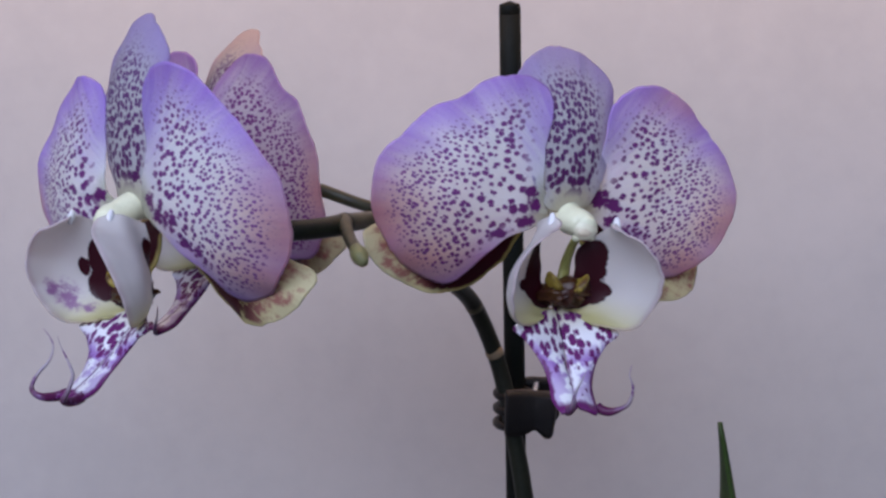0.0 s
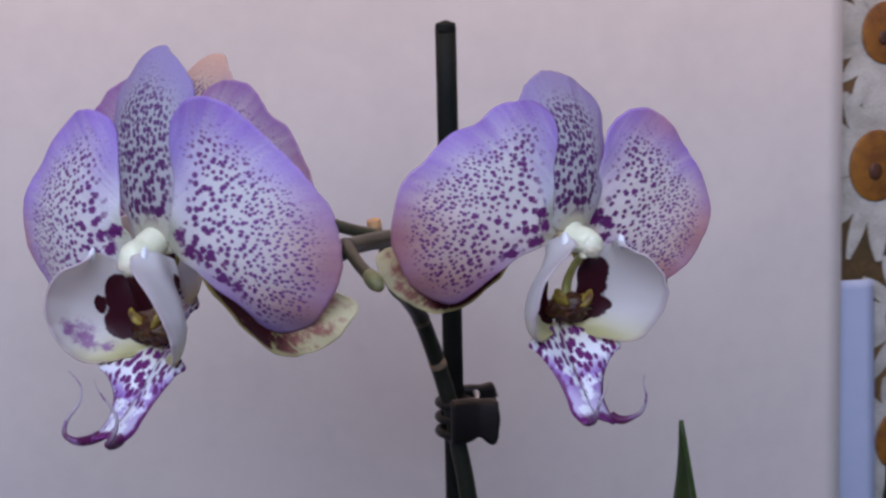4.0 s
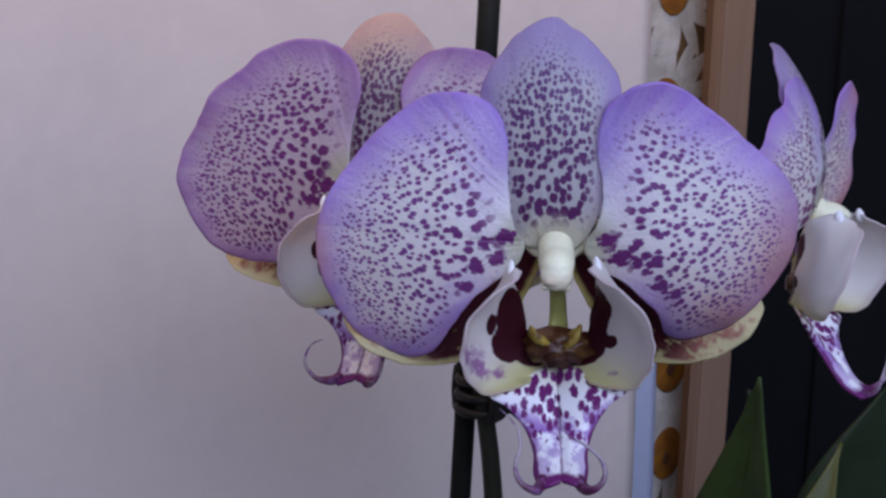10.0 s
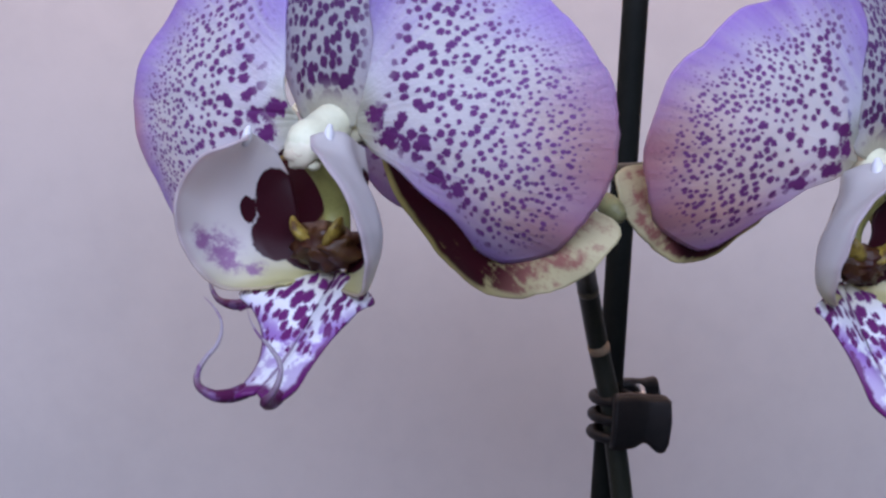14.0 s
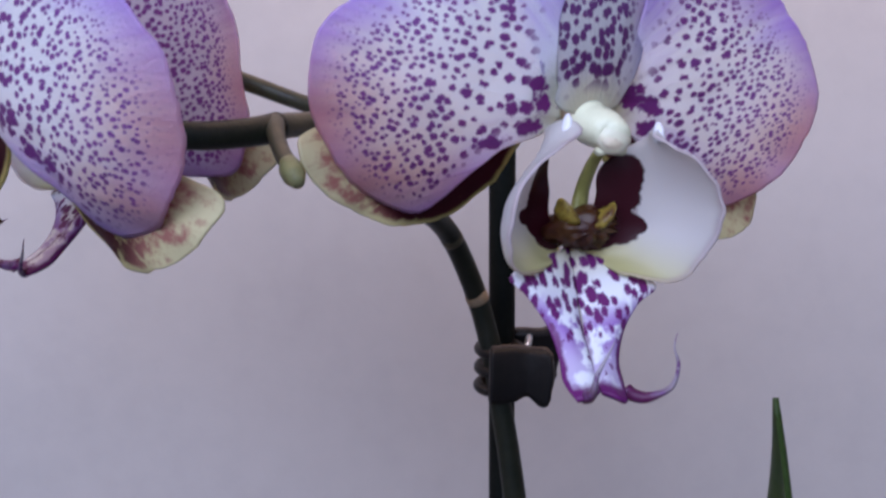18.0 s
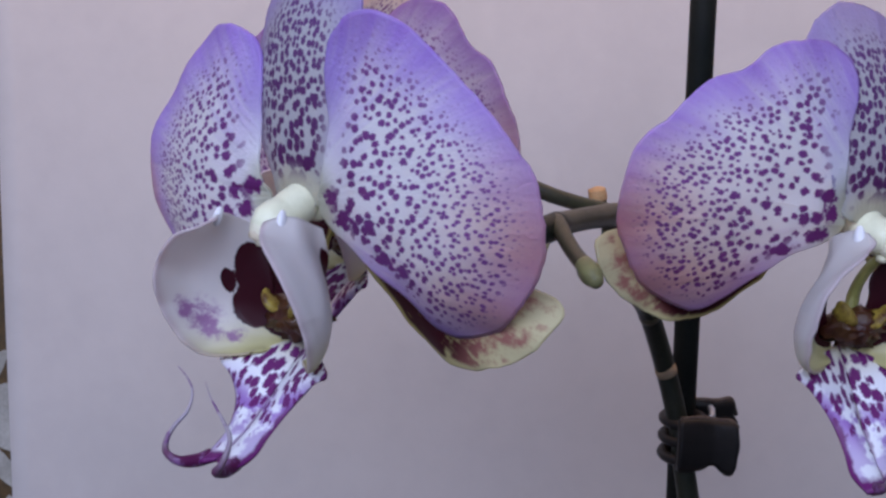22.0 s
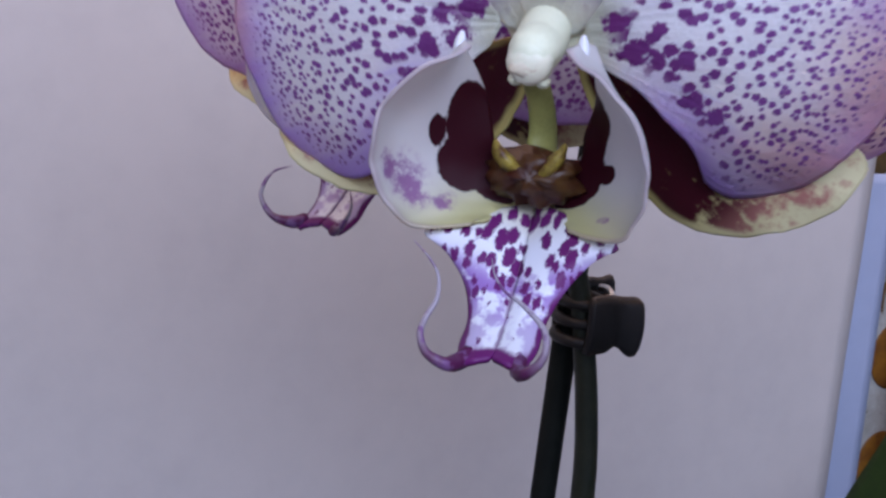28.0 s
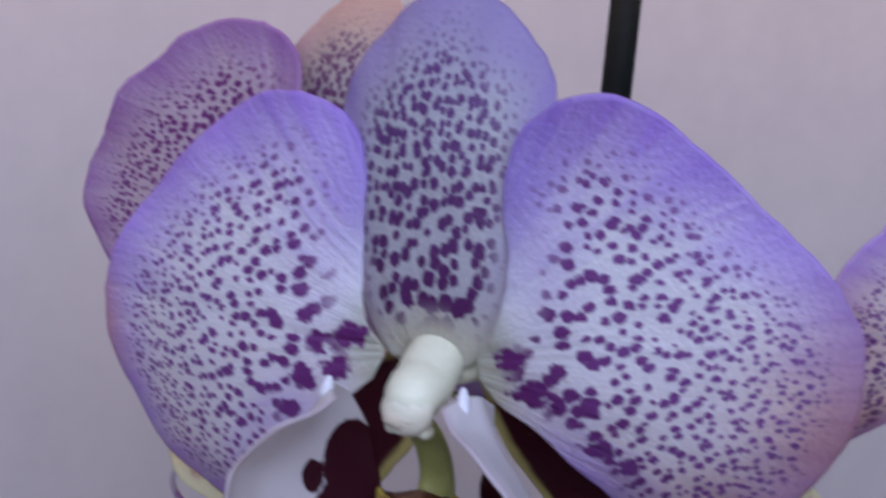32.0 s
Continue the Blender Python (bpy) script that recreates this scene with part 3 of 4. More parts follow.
def daisy(parent, x, z, r, disc, squash=0.85, turn=0.0):
    rnd = random.Random(int(x * 31 + z * 7))
    d = part("daisy", ball_bm((x, 165.3, z), disc, squash, 0.05, 1, 24), MAT_DISC, parent, "printed white daisy with an orange middle")
    part("eye", ball_bm((x - 1, 164.4, z - disc * 0.15), disc * 0.24, squash, 0.15, 1, 12), MAT_DOT, d)
    n = 17
    for k in range(n):
        a = 2 * math.pi * (k + rnd.uniform(-0.25, 0.25)) / n + turn
        ln, w = r * rnd.uniform(0.8, 1.1), r * rnd.uniform(0.10, 0.145)
        y = 165.75 - 0.1 * (k % 3) - rnd.uniform(0, 0.05)
        bm = bmesh.new()
        up_, dn_ = [], []
        for q in range(10):
            f = q / 9
            u, v = disc * 0.7 + (ln - disc * 0.7) * f, w * math.sin(math.pi * min(f * 0.9 + 0.1, 0.97)) ** 0.6
            for row, sv in ((up_, v), (dn_, -v)):
                row.append(bm.verts.new(((x + (u * math.cos(a) - sv * math.sin(a)) * squash) * MM, (y + 0.08 * f) * MM, (z + u * math.sin(a) + sv * math.cos(a)) * MM)))
        for q in range(9):
            bm.faces.new((up_[q], dn_[q], dn_[q + 1], up_[q + 1]))
        two_sided(bm, 0.08)
        part("petal", bm, MAT_DAISY, d, flat=True)
    return d


picture = thing("daisy_picture", "dark picture panel printed with large white daisies", "picture", at=(0, 0, 0))
part("panel", box_bm(-330, 250, 166, 170, TABLE_Z, 330), MAT_PRINT, picture, flat=True)
for dx, dz, rr_, dd in ((210, 59, 33, 12), (208, 8, 36, 14), (224, -52, 30, 12), (222, -102, 34, 13), (223, -143, 30, 12), (196, 110, 34, 12),
                        (-186, -85, 34, 13), (-205, -25, 34, 13), (-180, -140, 34, 12), (-200, 45, 34, 12), (-185, 110, 34, 12)):
    daisy(picture, dx, dz, rr_, dd, 0.85, dx * 0.3)
frame_ob = thing("wooden_frame", "pale wooden upright of a frame beside the daisy picture", "frame")
part("upright", box_bm(216.5, 238, 145, 151, TABLE_Z, 330, 1.0), MAT_WOOD, frame_ob, flat=True)
part("rebate", box_bm(231, 240, 151, 166, TABLE_Z, 330, 0.8), MAT_WOOD, frame_ob, flat=True)
screen = thing("dark_panel", "large dark glossy panel beside the wooden frame", "panel")
part("sheet", box_bm(251, 800, 166, 180, TABLE_Z, 400, 1), MAT_DARK, screen, flat=True)
part("edge_strip", box_bm(330, 336, 164, 166, TABLE_Z, 400, 0.5), MAT_DARK, screen, flat=True)
part("edge_strip", box_bm(800, 812, 168, 182, TABLE_Z, 400, 1), MAT_CLIP, screen, flat=True)


# ---- orchid flowers ----
# each blade: its outline in the plane of the flower, and the bow of its face (powers of x and y over 40 mm)
A_LEFT = (((-5.3, -0.9), (-7.6, 2.6), (-8.8, 10.1), (-9.2, 17.5), (-10.7, 22.1), (-13.9, 24.9), (-18.4, 26.1), (-24.7, 24.9), (-31.4, 19.8), (-39.4, 10), (-42.9, 2.5), (-43.5, -5.7), (-41.7, -12.3), (-38.4, -17.7), (-34.2, -21.6), (-29.8, -23.6), (-25.2, -23.9), (-21.1, -21.8), (-18.3, -16.7), (-14.2, -10.5), (-7.6, -5)),
    (-4.21, -26.43, 0.92, -34.32, 4.6, -12.61, -0.97, 3.11, 7.04, 9.51, 6.8, -3.13, -3.39, -1.01, 2.39))
A_RIGHT = (((5, -0.7), (7.2, 4), (7.7, 10.2), (6.6, 17.4), (7.7, 24.3), (11.1, 27.2), (15, 28.8), (19.8, 28.4), (26.3, 24.3), (34.1, 18.4), (39.3, 13.8), (43, 7.7), (43.8, -0.3), (41.9, -6.2), (38.7, -11.6), (32.7, -17.1), (25.7, -19.7), (21.5, -18.2), (19.5, -13.7), (13.1, -7.3), (7.6, -4.5)),
    (-1.2, 6.02, 12.89, 0.01, -19.41, -35.26, -2.54, 4.61, -1.97, 19.09, -7.16, 15.47, -3.19, 0.56, 25.06))
A_TOP = (((-4.9, -1.3), (-9.3, 3.8), (-11.3, 9.5), (-13.2, 15.9), (-14.3, 21.4), (-14.3, 26.3), (-12.6, 30.6), (-9, 35.5), (-5, 38.6), (-1.3, 39.5), (1.5, 37.8), (5.1, 35.2), (8.6, 31.6), (10.5, 27.1), (10.1, 21.4), (9.4, 15.7), (8.4, 9), (6.9, 3.4), (3.6, -1.2)),
    (-1.66, 0.88, 8.19, -38, -1.5, -5.63, 0.97, 2.4, -0.41, -10.09))
A_LOW_R = (((1.5, -1.7), (8.7, -3.7), (19.8, -6.7), (30.9, -8.9), (37.8, -11.2), (40.5, -13.4), (39.8, -16.8), (36.5, -20.6), (31.8, -23.3), (24.3, -25.2), (17.2, -24.2), (11.9, -20.4), (7.3, -14.4), (3.7, -7.7)),
    (-9.48, 1.75, 4.4, -7.44, -30.21, -29.91, -9.24, -4.25, 3.55, 1.78))
A_LOW_L = (((-3, -7.9), (-6.2, -15), (-10.4, -21.3), (-15.7, -25.1), (-23.1, -26.1), (-31.1, -24.8), (-36.2, -22.1), (-39.7, -17.8), (-41.1, -14.1), (-38.7, -11.2), (-31.5, -9.1), (-20.3, -6.9), (-8.9, -3.6), (-1.3, -1.3)),
    (-10.78, 19.09, -7.49, 1, 30.08, -15.08, 2.86, -5.87, -5, -0.45))
B_LEFT = (((-5.2, 0.1), (-6.6, 5.9), (-5.9, 13.3), (-3.4, 20.2), (-3.2, 25.1), (-6.1, 27.6), (-11.3, 28.3), (-17.2, 27.3), (-23.9, 23.8), (-31.1, 21.2), (-37, 16.3), (-41.1, 12.1), (-42.6, 6.2), (-41.8, 0.2), (-38.4, -6.4), (-33.6, -12.6), (-28.2, -16.4), (-22.2, -18.1), (-19.3, -15.1), (-14, -7.1), (-7.5, -3.9)),
    (1.74, -1.35, 7.98, -5.23, -9.86, -28.98, 1.18, 7.81, 10.87, 4.4, -3.77, -4.44, -7.55, 1.49, 6.02))
B_RIGHT = (((5.7, -1.1), (8.6, 4.3), (8.8, 12.2), (9.5, 19.9), (13.3, 24.7), (19.9, 26.1), (25.6, 24.1), (31.6, 18.7), (37.9, 12), (42.3, 5.5), (43.6, -0.6), (42.5, -7.7), (38.4, -14.4), (33.4, -18.4), (27.2, -18.1), (20.4, -12.6), (11.5, -6)),
    (-2.92, 0.98, 9.64, -3.6, 3.24, -12.11, 2.7, -5.37, 1.7, 11.15))
B_TOP = (((-4.4, -0.7), (-8.3, 3.9), (-9.8, 9), (-11.2, 14.7), (-12, 19.6), (-12.2, 23.6), (-10.2, 26.8), (-6.5, 30.7), (-2.5, 33.6), (1.7, 34.7), (5.3, 34.4), (9.1, 32.6), (12.8, 29.6), (14.8, 25.8), (13.6, 20.6), (11.9, 15.3), (10.1, 9), (7.8, 3.7), (4.2, -0.6)),
    (1.6, -9.1, 7.12, -30, 9.33, -23.38, 1.07, 2.86, 1.95, -4.48))
B_LOW_L = (((-3.8, -6.8), (-7.6, -13.3), (-12.3, -18.1), (-17.9, -20.7), (-25.2, -20.6), (-32.7, -17.4), (-37.6, -14.1), (-40.7, -10.4), (-41.4, -6.4), (-38.6, -4.5), (-31.4, -3.8), (-20.1, -3.5), (-8.8, -2.3), (-1.5, -1.5)),
    (-13.85, 13.75, -0.2, 8.79, 19.43, -25.19, 0.41, -4.19, -1.47, 0.71))
B_LOW_R = (((2.1, -0.5), (9, -2.9), (20.1, -6.4), (31.2, -8.9), (38.5, -11.4), (41.5, -14.6), (41.5, -18.4), (39.1, -22.3), (34.6, -24), (26.9, -24.2), (19.5, -22.5), (13.8, -18.3), (8.8, -12.5), (4.7, -6.1)),
    (-6.22, -18.44, -14.15, 0.41, -9.44, -13.89, -0.11, -1.99, 1.61, -0.74))
C_LEFT = (((-2.6, 1.4), (-3.4, 8.1), (-3, 14.6), (-1.9, 20.2), (-3.5, 25.1), (-7.2, 28.4), (-12.5, 30.2), (-18.1, 29.8), (-23.4, 27.4), (-28.5, 23.1), (-33, 19.5), (-37, 13.1), (-40.5, 7.1), (-42.9, 0.8), (-42.9, -5.6), (-41, -12), (-37.4, -17.6), (-32.9, -19.5), (-25.1, -19.6), (-18.6, -17.1), (-12.8, -9.2), (-6.3, -3.1)),
    (9.64, 23.71, -12.26, 7.09, -26.88, -8.19, -8.76, -1.86, -6.39, 9.37))
C_RIGHT = (((7.9, -2.8), (13.7, -9.1), (18.9, -17.1), (25, -19.6), (32.6, -19.6), (36.9, -17.6), (40.5, -12), (42.4, -5.4), (42.9, 1.2), (42.5, 7.4), (40, 13), (36, 18.4), (30.9, 21.3), (26.6, 26.4), (21.8, 29.2), (16.3, 29.6), (11.3, 28.4), (8, 25.4), (6.6, 20.7), (7.3, 15.2), (6.9, 8.6), (5.1, 1.8)),
    (12.36, -23.8, -14.28, -1.53, 23.17, -13.18, 5.46, -3.98, 5.48, 8.32))
C_TOP = (((-2.3, -1), (-6.1, 3.8), (-7.5, 9.1), (-8.9, 15.1), (-9.8, 20.2), (-10.3, 24.5), (-9.2, 27.9), (-7, 32.4), (-3.6, 35), (0.1, 35.8), (3.5, 35.2), (6.7, 32.7), (9.9, 29), (11.9, 25), (11.6, 19.7), (10.9, 14.4), (10.1, 8.3), (8.7, 3.2), (5.8, -1)),
    (-1.52, 2.77, 10.45, -34, -8.4, -21.35, 0.86, 0.1, -2.28, -5.58))


LOBE = (((8.2, -4.3, 0.8), (6.2, -8.8, -0.4), (5.2, -13.2, -0.5), (4.8, -17.0, -1.0), (3.2, -20.6, -1.8), (1.2, -23.2, -2.6)),
        ((7.9, -3.4, 3.2), (8.5, -8.0, 2.4), (9.6, -13.2, 1.8), (9.4, -17.6, 1.0), (7.0, -21.6, 0.0), (2.8, -23.6, -1.5)),
        ((7.5, -2.5, 5.8), (10.4, -7.0, 6.8), (13.8, -12.6, 6.8), (13.8, -18.2, 5.4), (10.4, -23.0, 3.6), (4.4, -24.1, 0.8)),
        ((6.9, -2.4, 8.0), (8.0, -4.5, 10.6), (10.9, -6.4, 12.6), (15.2, -11.8, 12.2), (15.8, -18.4, 10.0), (12.4, -24.2, 7.0), (5.4, -24.6, 2.6)),
        ((5.6, -3.1, 9.8), (7.2, -4.2, 12.2), (10.6, -5.8, 14.8), (15.0, -11.2, 15.0), (16.1, -18.4, 12.6), (12.8, -24.4, 8.9), (5.8, -24.6, 3.5)))
LIP_SIDE = ((1.2, -22.8, -3.0), (7.0, -24.0, 1.0), (12.2, -25.8, 4.9), (9.0, -28.4, 5.6), (6.3, -31.8, 7.0), (4.9, -35.4, 9.9), (4.9, -37.8, 13.0), (4.0, -39.3, 16.8))
LIP_MID = ((0, -22.6, -3.4), (0, -24.4, -2.0), (0, -26.6, 0.6), (0, -29.0, 3.4), (0, -31.8, 6.4), (0, -34.6, 9.8), (0, -36.8, 13.2), (0, -38.2, 16.2))


def orchid_flower(label, m, p):
    fl = thing("orchid_flower", label, "flower", "orchid flowers on the spike")
    sd = p["seed"]
    for k, (key, base, blots, light_tint) in enumerate((("left", (-2.5, 0), p["left_blots"], p["left_light_tint"]), ("right", (2.5, 0), p["right_blots"], p["right_light_tint"]))):
        part("petal", blade(p[key][0], bow(p[key][1]), base, blots, light_tint, seed=sd + k), p["petal"], fl, "violet-rimmed white petal with plum spots")
    part("dorsal_sepal", blade(p["top"][0], bow(p["top"][1]), (0, -2), p["top_blots"], seed=sd + 2, power=1.6, ref=20), p["upper"], fl, "upright greyish sepal with dense plum spots")
    for k, (key, base) in enumerate((("low_r", (2, -2)), ("low_l", (-2, -2)))):
        part("lateral_sepal", blade(p[key][0], bow(p[key][1]), base, seed=sd + 3 + k), MAT_SEPAL, fl, "cream lower sepal stained maroon")
    # column: a blunt ivory thumb that points forwards
    t = Vector(p["tip"])
    col = part("column", tube_bm([(0, 0.4, -5.6), (0, -0.6, -2.8), (0.1, -1.7, -0.4), (0.2, -2.8, 1.8), tuple(t * 0.4 + Vector((0.1, -1.6, 1.6))), tuple(t), tuple(t + Vector((0, -0.4, 0.9)))], (1.8, 2.8, 3.2, 3.25, 3.25, 3.2, 3.0, 2.2), 32, 20), MAT_COLUMN, fl, "short ivory column")
    part("flower_base", ball_bm((0, -0.8, -4.3), 4.0, 1.4, 0.8, 0.42, 24, 0.05), MAT_COLUMN, fl, "pale cream middle of the flower")
    part("anther_cap", ball_bm(tuple(t + Vector((0, -0.5, 0.1))), 2.9, 1.0, 0.95, 0.6, 20, 0.06), MAT_ANTHER, col, "blush anther cap")
    part("anther_tip", ball_bm(tuple(t + Vector((-0.4, -1.2, 1.3))), 1.45, 1.3, 0.75, 0.4, 14, 0.3), MAT_BLUSH, col, "tan blush on the anther cap")
    for sx in (-1, 1):
        part("beak", ball_bm(tuple(t + Vector((sx * 1.7, -2.7, -0.8))), 1.0, 1, 0.8, 1.1, 12, 0.1), MAT_COLUMN, col)
    # lip: turned and rolled a little as a whole
    roll, turn, drop = p["roll"], p["turn"], p["drop"]
    lip = Matrix.Translation((p["shift"], -20, 0)) @ Matrix.Rotation(radians(turn), 4, "Y") @ Matrix.Rotation(radians(roll), 4, "Z") @ Matrix.Translation((0, 20, 0))

    def at(pts):
        return [tuple(lip @ Vector((x, y + drop * min(y + 22, 0), z))) for x, y, z in pts]

    part("column_foot", tube_bm(at([(0.5, -6.4, 3.0), (0.7, -9.5, -0.4), (0.7, -13.5, -2.6), (0.5, -18, -2.2)]), (0.8, 0.9, 1.0, 1.3), 20, 14, True, 1.9), MAT_FOOT, fl, "greenish column foot")
    cal = part("callus", ball_bm(tuple(lip @ Vector((0.3, -18.9, -0.8))), 5.0, 1.18, 0.66, 0.72, 28, 0.45, 0.7), MAT_CALLUS, fl, "yellow and maroon callus of the lip")
    for sx in (-1, 1):
        part("callus_horn", tube_bm(at([(sx * 2.0, -18.0, 0.6), (sx * 3.3, -16.7, 1.4), (sx * 4.1, -15.5, 1.6), (sx * 4.4, -14.7, 1.2)]), (2.0, 2.3, 1.9, 0.7), 16, 10, True, 0.45), MAT_HORN, cal, "yellow spotted horn")
        st, hd = (p["stain_l"], p["patch_l"]) if sx < 0 else (p["stain_r"], p["patch_r"])
        inner = p["inner"] if sx > 0 else 1.0
        part("lobe_ear", tube_bm(at([(sx * 7.6, -3.9, 8.4), (sx * 7.4, -2.5, 8.0), (sx * 7.3, -1.2, 7.6)]), (0.8, 1.05, 0.95, 0.45), 14, 12, True, 0.7), MAT_EAR, fl)
        part("side_lobe", sheet([at([(sx * x, y, z) for x, y, z in c]) for c in [[(x * (inner if k else 1), y, z) for k, (x, y, z) in enumerate(LOBE[0])]] + list(LOBE[1:])], 60, 40, 0.4, st, flip=sx > 0, wobble=0.7, patch=hd), MAT_SIDE, fl, "white cupped side lobe with a maroon patch")
        part("mid_lobe", sheet([at(LIP_MID), at([(sx * x, y, z) for x, y, z in LIP_SIDE])], 44, 20, 0.7, flip=sx > 0), MAT_MID, fl, "tapering white and purple spotted lip")
    for tend in p["tendrils"]:
        part("tendril", tube_bm(tend, (1.15, 1.0, 0.55, 0.4, 0.3, 0.18, 0.05), 64, 8), MAT_TENDRIL, fl, "thin curled plum tendril")
    fl.matrix_world = m
    return fl


def facing(centre, out_x, out_y, lean=0.0):
    """Upright pose with the flower's face towards (out_x, out_y)."""
    z = Vector((out_x, out_y, 0)).normalized()
    x = Vector((0, 0, 1)).cross(z)
    m = Matrix((x, Vector((0, 0, 1)), z)).transposed().to_4x4()
    return Matrix.Translation(Vector(centre) * MM) @ m @ pose(0, 0, 0, lean)


PATCH_L = ((0.40, 0.12, 0.25, 0.19), (0.42, 0.375, 0.085, 0.055), (0.62, 0.20, 0.17, 0.22), (0.82, 0.10, 0.14, 0.17), (0.28, 0.20, 0.10, 0.09))
PATCH_R = ((0.42, 0.08, 0.26, 0.14), (0.66, 0.11, 0.16, 0.18), (0.60, 0.28, 0.055, 0.085), (0.82, 0.10, 0.14, 0.16))
STAIN_L = ((0.62, 0.68, 0.14, 0.18), (0.77, 0.60, 0.06, 0.08), (0.76, 0.50, 0.05, 0.09), (0.56, 0.80, 0.08, 0.10))
# per petal: ellipses where warm transmitted light is painted on
common = dict(top_blots=((2.6, 5.4, 1.6, 1.1), (-3.2, 5.8, 1.1, 1.4)), stain_l=STAIN_L, stain_r=((0.80, 0.60, 0.035, 0.06),), patch_l=PATCH_L, patch_r=PATCH_R,
              roll=4.5, turn=0.0, shift=0.9, drop=0.0, inner=1.25, tip=(0.2, -4.1, 5.4), left_light_tint=(), right_light_tint=())
A = dict(common, left=A_LEFT, right=A_RIGHT, top=A_TOP, low_r=A_LOW_R, low_l=A_LOW_L, petal=MAT_PETAL_A, upper=MAT_DORSAL, seed=0.3,
         left_blots=((-9, 1, 2.3, 1.8), (-12.8, 0, 1.7, 1.4), (-10.5, -3.4, 2.0, 1.7), (-14.2, -4.8, 1.6, 1.4), (-15.5, -8.5, 2.3, 1.3)),
         right_blots=((9.2, 1.2, 2.1, 2.0), (11.5, -2.2, 2.3, 1.8), (14.9, -2.8, 1.6, 1.4), (17.8, -2.4, 1.4, 1.2), (19, -7.2, 2.1, 1.3), (22, -8.8, 1.7, 1.2)),
         right_light_tint=((42, -4, 9, 13), (34, -15, 10, 7)), left_light_tint=((-44, -4, 3, 7),),
         tendrils=([(-0.8, -38.7, 14.6), (-1.6, -39.2, 17.0), (-2.3, -38.8, 19.8), (-4.4, -37.7, 20.5), (-5.7, -36.1, 19.3), (-5.7, -34.4, 17.8), (-5.1, -32.4, 16.0), (-5.6, -30, 14.6), (-7, -28.1, 14.3), (-8.9, -26.2, 14.9)],
                   [(5.2, -38.5, 14.8), (5.9, -38.9, 17.4), (7.4, -38.0, 20.4), (8.9, -36.4, 20.6), (9.2, -34.6, 19.8), (8.2, -32.8, 18.6), (5.5, -30.9, 17.8), (3.2, -29.9, 17.1), (1.8, -28.2, 17.2), (1.3, -26.2, 17.6)]))
B = dict(common, left=B_LEFT, right=B_RIGHT, top=B_TOP, low_r=B_LOW_R, low_l=B_LOW_L, petal=MAT_PETAL_B, upper=MAT_DORSAL, seed=2.1,
         left_blots=((-9.2, 3.6, 1.9, 2.0), (-8.4, 0.2, 2.0, 1.9), (-10.5, -3.4, 2.4, 1.5), (-15.5, -5.5, 2.2, 1.3)), right_blots=((9.6, 1.2, 2.4, 2.4), (12.8, -0.6, 2.0, 1.8), (12.5, -4, 2.0, 1.4), (16.8, -6.4, 2.0, 1.3)),
         left_light_tint=((-41, -3, 11, 11), (-31, -13, 12, 8)), right_light_tint=((42, -6, 9, 11), (34, -15, 8, 6), (30, 24, 9, 5)),
         stain_l=(), stain_r=(), patch_l=PATCH_R, roll=-5.5, turn=-4.0, shift=-0.6, drop=0.16, inner=0.45, tip=(1.7, -3.7, 5.9), patch_r=((0.42, 0.12, 0.26, 0.22), (0.66, 0.16, 0.18, 0.26), (0.60, 0.36, 0.06, 0.10), (0.82, 0.12, 0.14, 0.18)),
         tendrils=([(1.6, -41.6, 13.4), (2.8, -42.4, 14.2), (4.6, -42.4, 15.4), (7, -40.5, 17.5), (7.5, -37, 18.5), (6.6, -34, 18.6), (7.4, -32, 18)], [(-5.8, -41.6, 15.0), (-6.4, -40, 18.5), (-6.4, -37, 19.6), (-5, -34, 20), (-4, -32, 20)]))
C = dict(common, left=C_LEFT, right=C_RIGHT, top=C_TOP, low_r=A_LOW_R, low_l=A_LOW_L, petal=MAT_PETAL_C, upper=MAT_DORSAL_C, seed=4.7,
         left_blots=((-8, 0, 3.4, 1.8), (-11, -3.6, 3.2, 1.6)), right_blots=((9, 0, 3, 2), (12, -3, 3, 1.6)), right_light_tint=((43, -2, 7, 13),), stain_l=(), stain_r=(),
         tendrils=([(-1.4, -38.4, 14.8), (-2.6, -38.8, 16.8), (-5.5, -38, 18.5), (-7.8, -35, 18.5), (-7.0, -31.6, 17), (-4.0, -30.2, 16)], [(4.4, -38.4, 14.8), (5.2, -38.8, 16.8), (7.2, -37.6, 18), (8.6, -34.5, 18), (7.8, -32, 17.4)]))
orchid_flower("large open violet and white spotted orchid flower on the spike", facing((-66.9, -42, 14.5), -0.69, -0.72), A)
orchid_flower("open spotted orchid flower in front of the black stake", facing((26.8, -31.6, 13), 0.33, -0.94), B)
orchid_flower("paler spotted orchid flower, its upper sepal tip painted peach as warm-lit", facing((-60, 20, 16.5), -0.82, -0.57), C)

